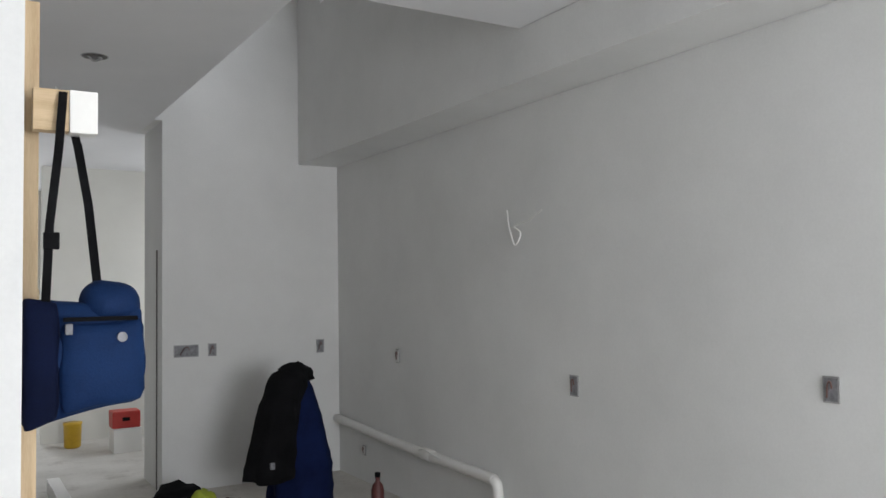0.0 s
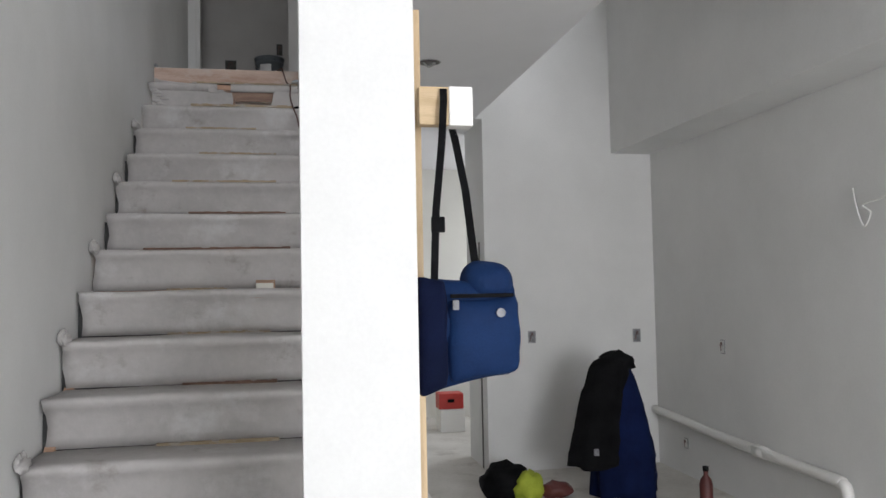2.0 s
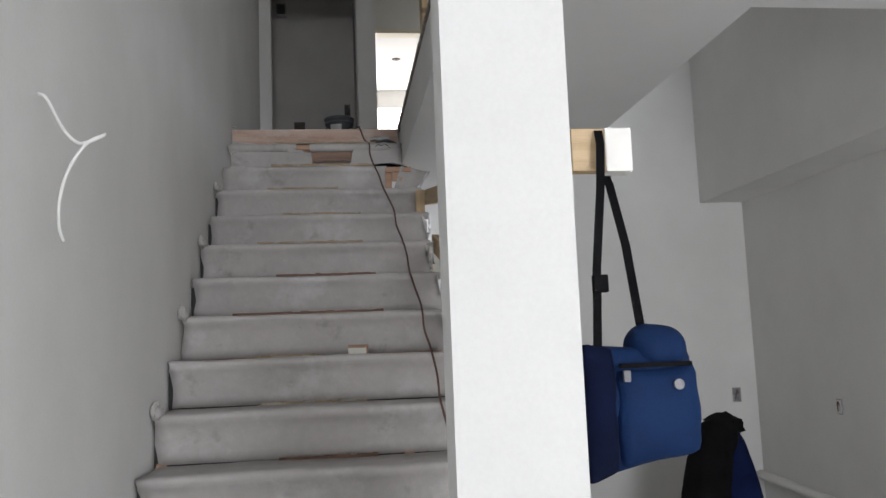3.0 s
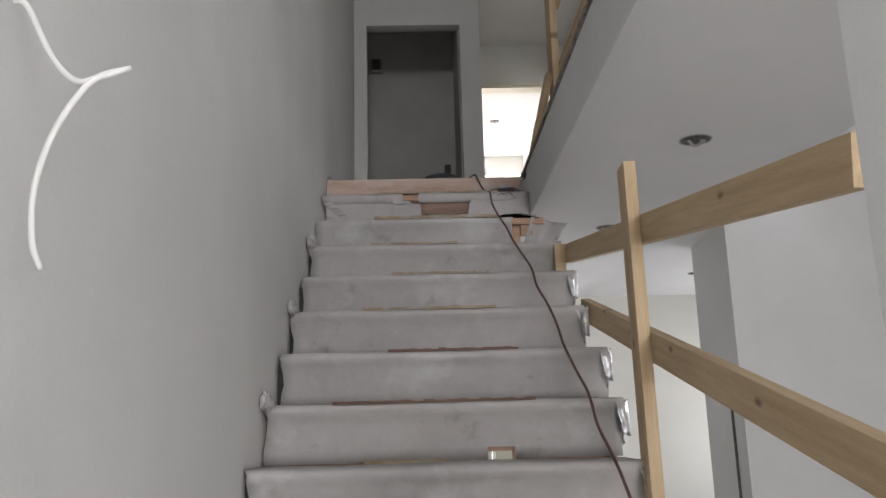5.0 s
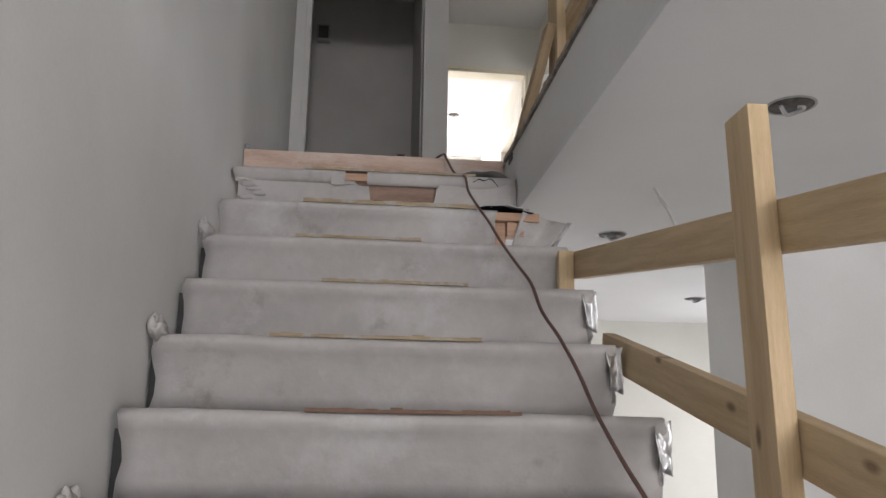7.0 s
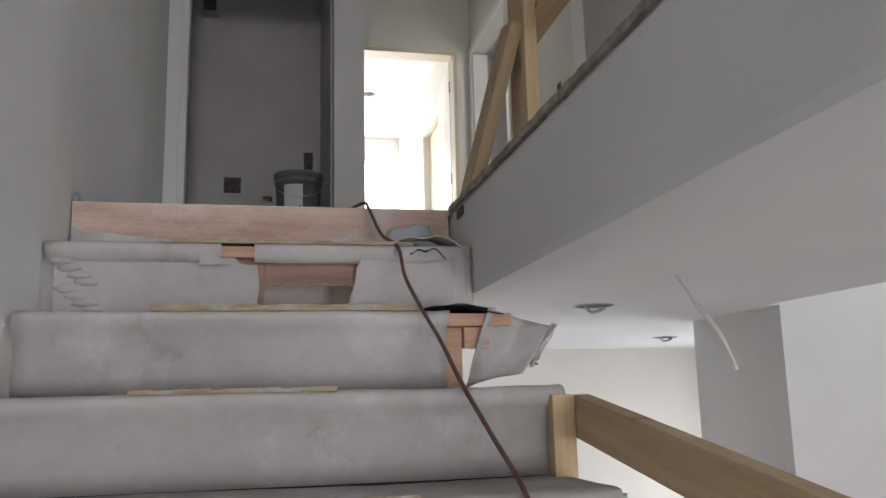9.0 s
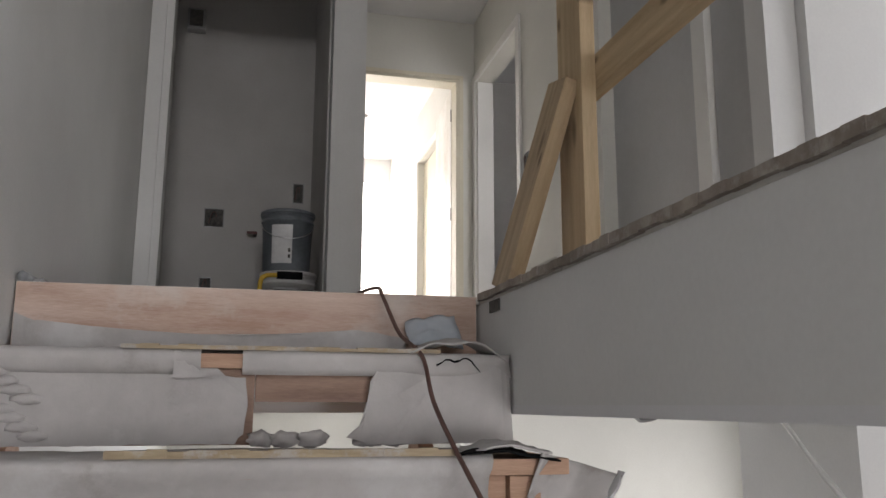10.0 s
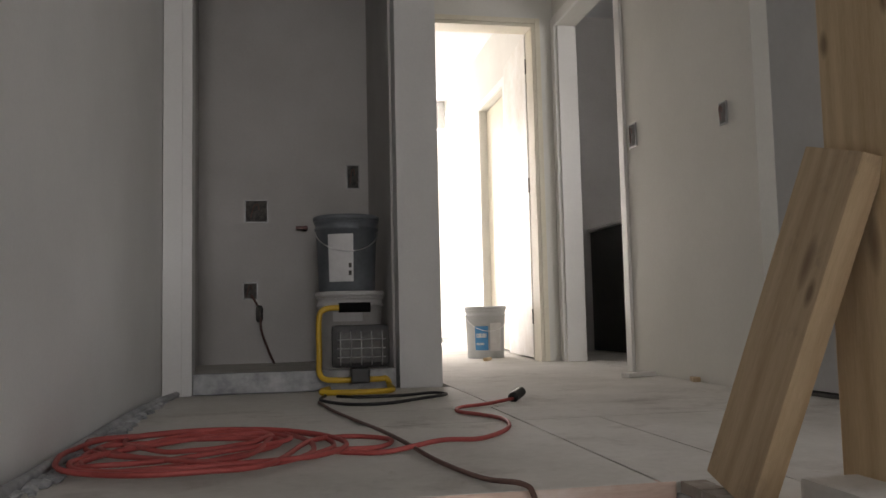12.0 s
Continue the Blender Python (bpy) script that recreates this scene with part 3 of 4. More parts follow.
# torn corner of the second step
y, z = -2 * RUN, UP - 2 * RISE
boxes("stringer_end", PLYWOOD, (1.032, 1.095, y + 0.020, y + 0.058, z - 0.085, z - 0.034), bevel=0.003, parent=stairs)
patch("felt_flap", (1.088, y - 0.006, z + 0.010), (1.262, y + 0.012, z - 0.036), (1.030, y + 0.012, z - 0.182), (1.168, y - 0.012, z - 0.150), COVER, stairs, 0.035, 14, 0.004, "hanging torn felt flap", 7.1)
patch("felt_flap", (0.97, y - 0.006, z + 0.010), (1.11, y - 0.006, z + 0.008), (0.98, y + 0.20, z + 0.012), (1.11, y + 0.20, z + 0.012), COVER, stairs, 0.012, 12, 0.004, "lifted felt on the tread", 9.3)
# black sheets added as the shadow line under the lifted felt
patch("felt_backing", (0.925, y - 0.012, z + 0.004), (1.125, y - 0.012, z - 0.006), (0.95, y + 0.15, z + 0.004), (1.10, y + 0.15, z - 0.002), BLACKCLOTH, stairs, 0.012, 10, 0.003, "black sheet painting the shade under the lifted felt", 9.3)
patch("felt_backing", (0.94, -RUN - 0.006, UP - RISE - 0.008), (1.04, -RUN - 0.006, UP - RISE - 0.012), (0.95, -RUN + 0.11, UP - RISE + 0.002), (1.03, -RUN + 0.11, UP - RISE - 0.002), BLACKCLOTH, stairs, 0.018, 10, 0.003, "black sheet painting the shade under the lifted felt", 2.4)
patch("felt_curl", (1.256, y + 0.004, z - 0.028), (1.272, y + 0.016, z - 0.030), (1.190, y - 0.010, z - 0.135), (1.206, y - 0.002, z - 0.128), FOIL, stairs, 0.008, 8, 0.002, "foil-edged curl of felt", 3.3)
for q in range(8):
    crumple("felt_crease", (0.045 + 0.018 * (q % 4) + 0.004 * q, -RUN + 0.014, UP - RISE - 0.028 - 0.018 * q), (0.028, 0.010, 0.011), COVER, stairs, 8 + q, "crumpled crease of felt", 0.32)


def beam(name, a, b, w, h, material, parent=None, bevel=0.003, up=(0, 0, 1)):
    """A squared timber from a to b; w across, h along up."""
    a, b = Vector(a), Vector(b)
    d = (b - a).normalized()
    side = d.cross(Vector(up)).normalized()
    top = side.cross(d)
    bm = bmesh.new()
    add_box(bm, -w / 2, w / 2, -h / 2, h / 2, 0, (b - a).length, bevel)
    ob = part(name, bm, material, parent)
    m = Matrix((side, top, d)).transposed().to_4x4()
    m.translation = a
    ob.matrix_world = m
    return ob


def tube(name, points, radius, material, parent=None, label="", smooth_path=True, sides=8):
    """A round cord or pipe through points, as a mesh."""
    pts = [Vector(p) for p in points]
    if smooth_path and len(pts) > 2:
        ext = [pts[0] * 2 - pts[1]] + pts + [pts[-1] * 2 - pts[-2]]
        fine = []
        for i in range(1, len(ext) - 2):
            for s in range(6):
                t = s / 6
                p0, p1, p2, p3 = ext[i - 1:i + 3]
                fine.append(0.5 * (2 * p1 + (p2 - p0) * t + (2 * p0 - 5 * p1 + 4 * p2 - p3) * t * t + (3 * p1 - p0 - 3 * p2 + p3) * t ** 3))
        pts = fine + [pts[-1]]
    bm = bmesh.new()
    rings = []
    side = None
    for i, p in enumerate(pts):
        d = (pts[min(i + 1, len(pts) - 1)] - pts[max(i - 1, 0)]).normalized()
        ref = side if side is not None else (Vector((0, 0, 1)) if abs(d.z) < 0.9 else Vector((1, 0, 0)))
        u = (ref - d * ref.dot(d)).normalized()
        side = u
        v = d.cross(u)
        rings.append([bm.verts.new(p + (u * math.cos(a) + v * math.sin(a)) * radius) for a in (2 * math.pi * k / sides for k in range(sides))])
    for a, b in zip(rings, rings[1:]):
        for k in range(sides):
            bm.faces.new((a[k], a[(k + 1) % sides], b[(k + 1) % sides], b[k]))
    bm.faces.new(rings[0][::-1]), bm.faces.new(rings[-1])
    return part(name, bm, material, parent, label, smooth=True)


def lathe(name, profile, material, parent=None, centre=(0, 0, 0), label="", sides=32, smooth=True):
    bm = bmesh.new()
    rings = []
    for r, z in profile:
        rings.append([bm.verts.new((centre[0] + r * math.cos(a), centre[1] + r * math.sin(a), centre[2] + z)) for a in (2 * math.pi * k / sides for k in range(sides))])
    for a, b in zip(rings, rings[1:]):
        for k in range(sides):
            bm.faces.new((a[k], a[(k + 1) % sides], b[(k + 1) % sides], b[k]))
    bm.faces.new(rings[0][::-1]), bm.faces.new(rings[-1])
    ob = part(name, bm, material, parent, label, smooth)
    return ob


# ---- temporary guardrails ----
for x in (0.03, 0.95):
    beam("stringer", (x, -3.42, 0.02), (x, 0.02, UP - 0.40), 0.038, 0.19, PLYWOOD, stairs)
guard = tagged(new("stair_guardrail"), "temporary pine two-by-four guardrail beside the stairs", "guardrail")
beam("post", (1.178, -2.075, 0.0), (1.178, -2.02, 2.235), 0.038, 0.089, PINE, guard, up=(0, 1, 0))
beam("rail", (1.217, -3.27, 1.829), (1.217, -0.765, 2.224), 0.036, 0.089, PINE, guard)
beam("rail", (1.217, -3.34, 1.328), (1.217, -1.05, 1.922), 0.036, 0.089, PINE, guard)
beam("rail_block", (1.172, -0.765, 2.085), (1.172, -0.765, 2.268), 0.050, 0.038, PINE, guard, up=(0, 1, 0))
beam("rail_block", (1.176, -1.08, 1.66), (1.176, -1.08, 1.90), 0.036, 0.05, PINE, guard, up=(0, 1, 0))

upper = tagged(new("landing_guardrail"), "temporary pine guardrail at the landing edge", "guardrail")
beam("post", (1.290, -0.262, UP), (1.290, -0.262, 3.91), 0.038, 0.145, PINE, upper, up=(0, 1, 0))
beam("post", (1.290, -2.4, UP), (1.290, -2.4, 3.91), 0.038, 0.089, PINE, upper, up=(0, 1, 0))
beam("rail", (1.328, -4.8, 3.355), (1.328, -0.20, 3.355), 0.036, 0.089, PINE, upper)
beam("rail", (1.328, -4.8, 3.82), (1.328, -0.20, 3.82), 0.036, 0.089, PINE, upper)
beam("brace", (1.150, -0.105, UP + 0.004), (1.264, -0.245, 3.357), 0.038, 0.140, OLDPINE, upper, up=(0, 1, 0))
boxes("packing_block", SUBFLOOR, (1.185, 1.315, -0.37, -0.21, UP + 0.001, UP + 0.046), bevel=0.010, parent=upper)
boxes("packing_block", SUBFLOOR, (1.195, 1.305, -0.50, -0.372, UP + 0.001, UP + 0.042), bevel=0.017, parent=upper)

stub = tagged(new("pier_bracket"), "pine stud and stub rail fixed to the pier", "bracket")
beam("stud", (1.152, -3.758, 0.0), (1.152, -3.758, 2.0), 0.089, 0.038, PINE, stub, up=(0, 1, 0))
beam("stub", (1.177, -3.85, 1.746), (1.29, -3.85, 1.746), 0.038, 0.088, PINE, stub)
boxes("end_cap", TRIM, (1.246, 1.302, -3.876, -3.826, 1.699, 1.790), bevel=0.004, parent=stub)

# ---- blue bag on the stub ----
bag = tagged(new("shoulder_bag"), "navy blue shoulder bag hanging by a black strap", "bag")


def pillow(name, x0, x1, y0, y1, z0, z1, material, parent, label="", r=0.03, seed=0, puff=0.012):
    bm = bmesh.new()
    add_box(bm, x0, x1, y0, y1, z0, z1)
    bmesh.ops.subdivide_edges(bm, edges=bm.edges[:], cuts=7, use_grid_fill=True)
    c = Vector(((x0 + x1) / 2, (y0 + y1) / 2, (z0 + z1) / 2))
    h = Vector(((x1 - x0) / 2, (y1 - y0) / 2, (z1 - z0) / 2))
    for v in bm.verts:
        d = v.co - c
        inner = Vector([max(-(h[i] - r), min(h[i] - r, d[i])) for i in range(3)])
        out = d - inner
        if out.length > 1e-6:
            d = inner + out.normalized() * min(r, out.length)
        bulge = puff * (1 - (d.x / h.x) ** 2) * (1 - (d.z / h.z) ** 2)
        d.y += bulge if d.y > 0 else -bulge
        d += d.normalized() * 0.006 * noise.noise(d * 18 + Vector((seed, 0, 0)))
        v.co = c + d
    return part(name, bm, material, parent, label, smooth=True)


BX, BY = 1.178, -3.90
pillow("body", BX, BX + 0.205, BY, BY + 0.10, 1.109, 1.364, NAVY, bag, r=0.03)
pillow("front_pocket", BX + 0.048, BX + 0.20, BY - 0.022, BY + 0.02, 1.119, 1.319, NAVY, bag, r=0.02, seed=2)
# shaded side of the bag, darker by colour
pillow("side_panel", BX - 0.016, BX + 0.047, BY - 0.020, BY + 0.09, 1.114, 1.364, SHADENAVY, bag, "navy side panel with its shade put into the colour", r=0.015, seed=4)
pillow("top_bulge", BX + 0.085, BX + 0.208, BY + 0.0, BY + 0.09, 1.299, 1.399, NAVY, bag, r=0.045, seed=6)
boxes("zip", BLACKCLOTH, (BX + 0.047, BX + 0.190, BY - 0.030, BY - 0.018, 1.316, 1.325), bevel=0.002, parent=bag)
boxes("zip_pull", BADGE, (BX + 0.050, BX + 0.064, BY - 0.036, BY - 0.027, 1.290, 1.312), bevel=0.003, parent=bag)
bm = bmesh.new()
bmesh.ops.create_cone(bm, cap_ends=True, segments=20, radius1=0.0105, radius2=0.010, depth=0.004)
bmesh.ops.rotate(bm, verts=bm.verts, matrix=Matrix.Rotation(radians(90), 3, "X"))
bmesh.ops.translate(bm, vec=(BX + 0.158, BY - 0.036, 1.282), verts=bm.verts)
part("badge", bm, BADGE, bag, "small round silver badge")


def ribbon(name, points, width, material, parent, axis=(1, 0, 0), thick=0.003):
    bm = bmesh.new()
    ax = Vector(axis) * width / 2
    rows = []
    for i, p in enumerate(points):
        p = Vector(p)
        d = (Vector(points[min(i + 1, len(points) - 1)]) - Vector(points[max(i - 1, 0)])).normalized()
        nrm = d.cross(Vector(axis)).normalized() * thick / 2
        rows.append([bm.verts.new(q) for q in (p - ax - nrm, p + ax - nrm, p + ax + nrm, p - ax + nrm)])
    for a, b in zip(rows, rows[1:]):
        for k in range(4):
            bm.faces.new((a[k], a[(k + 1) % 4], b[(k + 1) % 4], b[k]))
    bm.faces.new(rows[0][::-1]), bm.faces.new(rows[-1])
    return part(name, bm, material, parent)


ribbon("strap", [(BX + 0.018, BY + 0.02, 1.334), (BX + 0.024, BY + 0.01, 1.514), (1.218, BY + 0.006, 1.674), (1.224, BY + 0.008, 1.764), (1.228, BY + 0.03, 1.796), (1.234, BY + 0.05, 1.796), (1.25, BY + 0.085, 1.754), (1.262, BY + 0.082, 1.694)], 0.017, BLACKCLOTH, bag)
ribbon("strap", [(1.262, BY + 0.082, 1.699), (1.282, BY + 0.06, 1.564), (1.300, BY + 0.05, 1.384)], 0.018, BLACKCLOTH, bag)
boxes("strap_slider", BLACKCLOTH, (BX + 0.012, BX + 0.042, BY - 0.004, BY + 0.012, 1.464, 1.499), bevel=0.003, parent=bag)

bag.matrix_world = pose(0.006, 0.0, -0.012)
# the full bag hangs wider and lower at the strap side
for ob in bag.children:
    if ob.name.split(".")[0] in ("body", "front_pocket", "side_panel"):
        for v in ob.data.vertices:
            u = (v.co.x - BX) / 0.205
            drop = max(0.0, min(1.0, (1.364 - v.co.z) / 0.255))
            v.co.z += drop * (0.040 * u - 0.012 + 0.012 * math.sin(u * 3)) - (1 - drop) * 0.012 * math.sin(min(1, max(0, u)) * 3.1)
            v.co.x = BX - 0.008 + (v.co.x - BX) * (1.06 + 0.03 * drop)

# ---- kitchen side of the lower floor ----


def electric_box(name, x, y, z, w, h, face, label, inside=None):
    """A cut-out with a recessed box and wires. face: 'x+', 'x-' or 'y-', the way it looks."""
    ob = tagged(new(name), label, "outlet box", "electrical boxes")
    ob.matrix_world = pose(x, y, z, 0, 0, {"y-": 0, "x-": -90, "x+": 90}[face])
    bm = bmesh.new()
    for d in ((-w / 2, -w / 2 + 0.006, -0.002, 0.004, -h / 2, h / 2), (w / 2 - 0.006, w / 2, -0.002, 0.004, -h / 2, h / 2),
              (-w / 2 + 0.006, w / 2 - 0.006, -0.002, 0.004, h / 2 - 0.006, h / 2), (-w / 2 + 0.006, w / 2 - 0.006, -0.002, 0.004, -h / 2, -h / 2 + 0.006)):
        add_box(bm, *d)
    part("rim", bm, GREYMETAL, ob)
    bm = bmesh.new()
    add_box(bm, -w / 2 + 0.006, w / 2 - 0.006, -0.0035, -0.001, -h / 2 + 0.006, h / 2 - 0.006)
    part("back", bm, inside or BOXDARK, ob)
    tube("wire", [(-w * 0.25, -0.004, -h * 0.3), (-w * 0.1, -0.012, h * 0.2), (w * 0.05, -0.010, h * 0.3), (w * 0.12, -0.008, h * 0.05)], 0.003, BROWNCORD, ob, sides=6)
    return ob


electric_box("outlet_box", 2.435, 0.051, 0.957, 0.17, 0.085, "y-", "grey triple electrical box in the kitchen wall", BADGE)
electric_box("outlet_box", 2.614, 0.051, 0.957, 0.06, 0.09, "y-", "grey single electrical box in the kitchen wall", BADGE)
electric_box("outlet_box", 3.425, 0.051, 0.945, 0.06, 0.10, "y-", "grey single electrical box near the corner", BADGE)
electric_box("outlet_box", 3.576, -0.91, 0.92, 0.05, 0.09, "x-", "small electrical box in the kitchen side wall", PAINT)
electric_box("outlet_box", 3.576, -2.70, 0.89, 0.06, 0.10, "x-", "electrical box with loose wires in the side wall", BADGE)
electric_box("outlet_box", 3.576, -4.03, 1.00, 0.06, 0.09, "x-", "grey electrical box in the bare side wall", BADGE)
pipe = tagged(tube("wall_pipe", [(3.547, 0.03, 0.40), (3.547, -1.0, 0.355), (3.547, -1.95, 0.335), (3.547, -2.05, 0.325), (3.547, -2.09, 0.275), (3.547, -2.09, 0.02)], 0.030, TRIM, sides=14), "white plastic pipe along the kitchen wall", "pipe")
tube("coupling", [(3.547, -1.30, 0.349), (3.547, -1.40, 0.347)], 0.036, TRIM, pipe, smooth_path=False, sides=14)
tube("tape_end", [(3.520, -1.28, 0.372), (3.512, -1.36, 0.385), (3.512, -1.46, 0.372), (3.530, -1.52, 0.352)], 0.005, WIREWHITE, pipe, sides=6)
electric_box("outlet_box", 3.576, -0.38, 0.22, 0.05, 0.07, "x-", "small electrical box low in the kitchen side wall", PAINT)
structure(boxes("door_pocket_slot", BOXDARK, (2.271, 2.274, 0.20, 0.235, 0.0, 1.66)), "dark pocket door slot in the wall end", "slot")
tagged(tube("loose_wall_wire", [(3.577, -2.18, 1.77), (3.56, -2.22, 1.68), (3.55, -2.28, 1.58), (3.56, -2.32, 1.64), (3.55, -2.28, 1.68), (3.54, -2.42, 1.70), (3.53, -2.54, 1.74)], 0.0045, WIREWHITE), "white loose wire sticking out of the wall", "wire")
tagged(tube("loose_stair_wire", [(0.021, -3.523, 1.973), (0.044, -3.536, 1.958), (0.086, -3.553, 1.883), (0.123, -3.568, 1.845), (0.150, -3.573, 1.846), (0.178, -3.555, 1.865)], 0.0040, WIREWHITE), "white cable loop sticking out of the stair wall", "wire")
tagged(tube("loose_stair_wire", [(0.178, -3.548, 1.869), (0.146, -3.576, 1.841), (0.109, -3.577, 1.783), (0.090, -3.577, 1.713), (0.086, -3.563, 1.653), (0.093, -3.553, 1.623)], 0.0040, WIREWHITE), "white cable end hanging by the stair wall", "wire")
tagged(tube("ceiling_wire", [(1.538, -0.615, 2.552), (1.534, -0.66, 2.52), (1.510, -0.76, 2.455), (1.500, -0.83, 2.41), (1.488, -0.91, 2.345), (1.480, -0.945, 2.310)], 0.0045, WIREWHITE), "white cable hanging out of the ceiling", "wire")

tagged(tube("ceiling_wire", [(1.546, -0.60, 2.552), (1.548, -0.66, 2.50), (1.528, -0.75, 2.45), (1.512, -0.80, 2.43), (1.503, -0.87, 2.375), (1.497, -0.90, 2.34)], 0.0035, WIREWHITE), "thin white cable hanging out of the ceiling", "wire")


def potlight(x, y, z=LOWC, r=0.066):
    ob = tagged(new("potlight_hole"), "round recessed light opening in the ceiling", "recessed light")
    ob.location = (x, y, z)
    lathe("can", [(r, -0.001), (r, -0.003), (r - 0.006, -0.004), (r - 0.006, -0.0015)], GREYMETAL, ob)
    lathe("recess", [(r - 0.007, -0.0012), (r - 0.007, -0.0022)], BOXDARK, ob)
    tube("lead", [(-0.03, 0.0, -0.003), (0.0, 0.02, -0.02), (0.03, -0.01, -0.012), (0.02, 0.0, -0.003)], 0.006, GREYMETAL, ob, sides=6)
    return ob


for x, y, z in ((1.64, -1.38, LOWC), (1.60, 0.06, LOWC), (2.61, 1.56, LOWC), (1.53, 5.49, UPC)):
    tagged(potlight(x, y, z), group="ceiling potlights")

coat = tagged(new("work_jacket"), "navy and black work jacket draped over a stand", "jacket")


def drape(name, cx, cy, z0, z1, rx0, ry0, rx1, ry1, material, lean=(0, 0), seed=0, label="", folds=7):
    bm = bmesh.new()
    rings = []
    nz, na = 18, 40
    for i in range(nz + 1):
        t = i / nz
        f = (1 - t ** 2.2)
        rx, ry = rx1 + (rx0 - rx1) * f, ry1 + (ry0 - ry1) * f
        if t > 0.9:
            k = math.sqrt(max(0.02, 1 - ((t - 0.9) / 0.1) ** 2))
            rx, ry = rx * k, ry * k
        ring = []
        for a in range(na):
            th = 2 * math.pi * a / na
            w = 1 + (1 - t) * 0.10 * math.sin(folds * th + seed + 2 * noise.noise(Vector((th, t * 2, seed)))) + 0.11 * noise.noise(Vector((math.cos(th) * 2, math.sin(th) * 2, t * 4 + seed))) + 0.06 * noise.noise(Vector((math.cos(th) * 5, math.sin(th) * 5, t * 11 + seed)))
            ring.append(bm.verts.new((cx + lean[0] * t + rx * w * math.cos(th), cy + lean[1] * t + ry * w * math.sin(th), z0 + (z1 - z0) * t + 0.012 * math.sin(3 * th + seed) * (1 - t))))
        rings.append(ring)
    for a, b in zip(rings, rings[1:]):
        for k in range(na):
            bm.faces.new((a[k], a[(k + 1) % na], b[(k + 1) % na], b[k]))
    bm.faces.new(rings[0][::-1]), bm.faces.new(rings[-1])
    return part(name, bm, material, coat, label, smooth=True)


drape("coat_body", 2.82, -1.0, 0.02, 0.84, 0.20, 0.16, 0.07, 0.07, NAVYDARK, (-0.03, 0), 1.3)
drape("dark_sleeve", 2.60, -1.06, 0.22, 0.89, 0.17, 0.11, 0.11, 0.08, BLACKCLOTH, (0.13, 0.04), 4.1, "black sleeve")
crumple("collar", (2.775, -1.0, 0.83), (0.105, 0.09, 0.075), BLACKCLOTH, coat, 5, "black collar")
boxes("cuff_patch", BADGE, (2.555, 2.585, -1.165, -1.15, 0.30, 0.34), bevel=0.004, parent=coat)

coat.matrix_world = pose(0.12, 0.18, 0.0)
heap = tagged(new("tool_bag"), "black and lime green tool bag on the floor", "bag")
crumple("bag_body", (2.22, -0.62, 0.09), (0.16, 0.12, 0.11), BLACKCLOTH, heap, 2)
crumple("lime_panel", (2.34, -0.72, 0.08), (0.09, 0.08, 0.09), LIME, heap, 6, "lime green fabric panel")
crumple("red_cloth", (2.52, -0.72, 0.05), (0.10, 0.07, 0.05), DARKRED, heap, 9, "dark red cloth")

btl = tagged(new("brown_bottle"), "brown plastic bottle beside the wall", "bottle")
lathe("bottle_body", [(0.036, 0.0), (0.038, 0.02), (0.038, 0.16), (0.03, 0.19), (0.014, 0.21), (0.014, 0.235)], DARKRED, btl, (3.25, -1.25, 0.0))
lathe("cap", [(0.017, 0.236), (0.017, 0.262)], BLACKCLOTH, btl, (3.25, -1.25, 0.0))
cn = tagged(new("silver_tin"), "small silver tin on the floor", "tin")
lathe("tin_body", [(0.04, 0.0), (0.042, 0.004), (0.042, 0.10), (0.04, 0.104)], FOIL, cn, (3.02, -1.35, 0.0))

bx = tagged(new("cardboard_box"), "white cardboard box on the floor", "box")
boxes("box_body", TRIM, (2.24, 2.47, 1.75, 1.98, 0.0, 0.20), bevel=0.004, parent=bx)
boxes("box_flap", TRIM, (2.24, 2.353, 1.75, 1.98, 0.201, 0.206), (2.356, 2.47, 1.75, 1.98, 0.201, 0.206), parent=bx)
rb = tagged(new("red_case"), "red plastic case on a white box", "case")
boxes("case_body", RED, (2.23, 2.46, 1.76, 1.96, 0.207, 0.35), bevel=0.012, parent=rb)
boxes("latch", BLACKCLOTH, (2.31, 2.37, 1.745, 1.758, 0.27, 0.30), bevel=0.003, parent=rb)
yt = tagged(new("yellow_tub"), "yellow plastic tub on the floor", "tub")
lathe("tub_body", [(0.055, 0.0), (0.07, 0.01), (0.075, 0.20), (0.08, 0.205), (0.08, 0.225)], YELLOW, yt, (1.98, 2.28, 0.0))
boxes("floor_plate", TRIM, (1.62, 1.70, -2.6, 0.6, 0.001, 0.09), bevel=0.004)
structure(bpy.data.objects["floor_plate"], "white painted floor plate", "sill plate")
pd = structure(new("door_patio"), "white framed glass patio door", "door")
boxes("frame", TRIM, (1.09, 1.13, 4.61, 4.65, 0.0, 2.17), (1.59, 1.63, 4.61, 4.65, 0.0, 2.17), (1.13, 1.59, 4.61, 4.65, 2.12, 2.17), (1.13, 1.59, 4.61, 4.65, 0.0, 0.06), (1.262, 1.295, 4.61, 4.65, 0.06, 2.12), bevel=0.003, parent=pd)

# ---- landing and hall ----
bd = structure(new("door_bedroom"), "white paint-smeared bedroom door standing open", "door")
bd.matrix_world = pose(1.920, 3.505, UP, 0, 0, 85)
boxes("door_leaf", DOORWHITE, (0.0, 0.76, -0.036, 0.0, 0.015, 2.025), bevel=0.003, parent=bd)
boxes("hinge", BOXDARK, (-0.008, 0.004, -0.03, 0.002, 0.22, 0.31), parent=bd)
boxes("hinge", BOXDARK, (-0.008, 0.004, -0.03, 0.002, 1.02, 1.11), parent=bd)
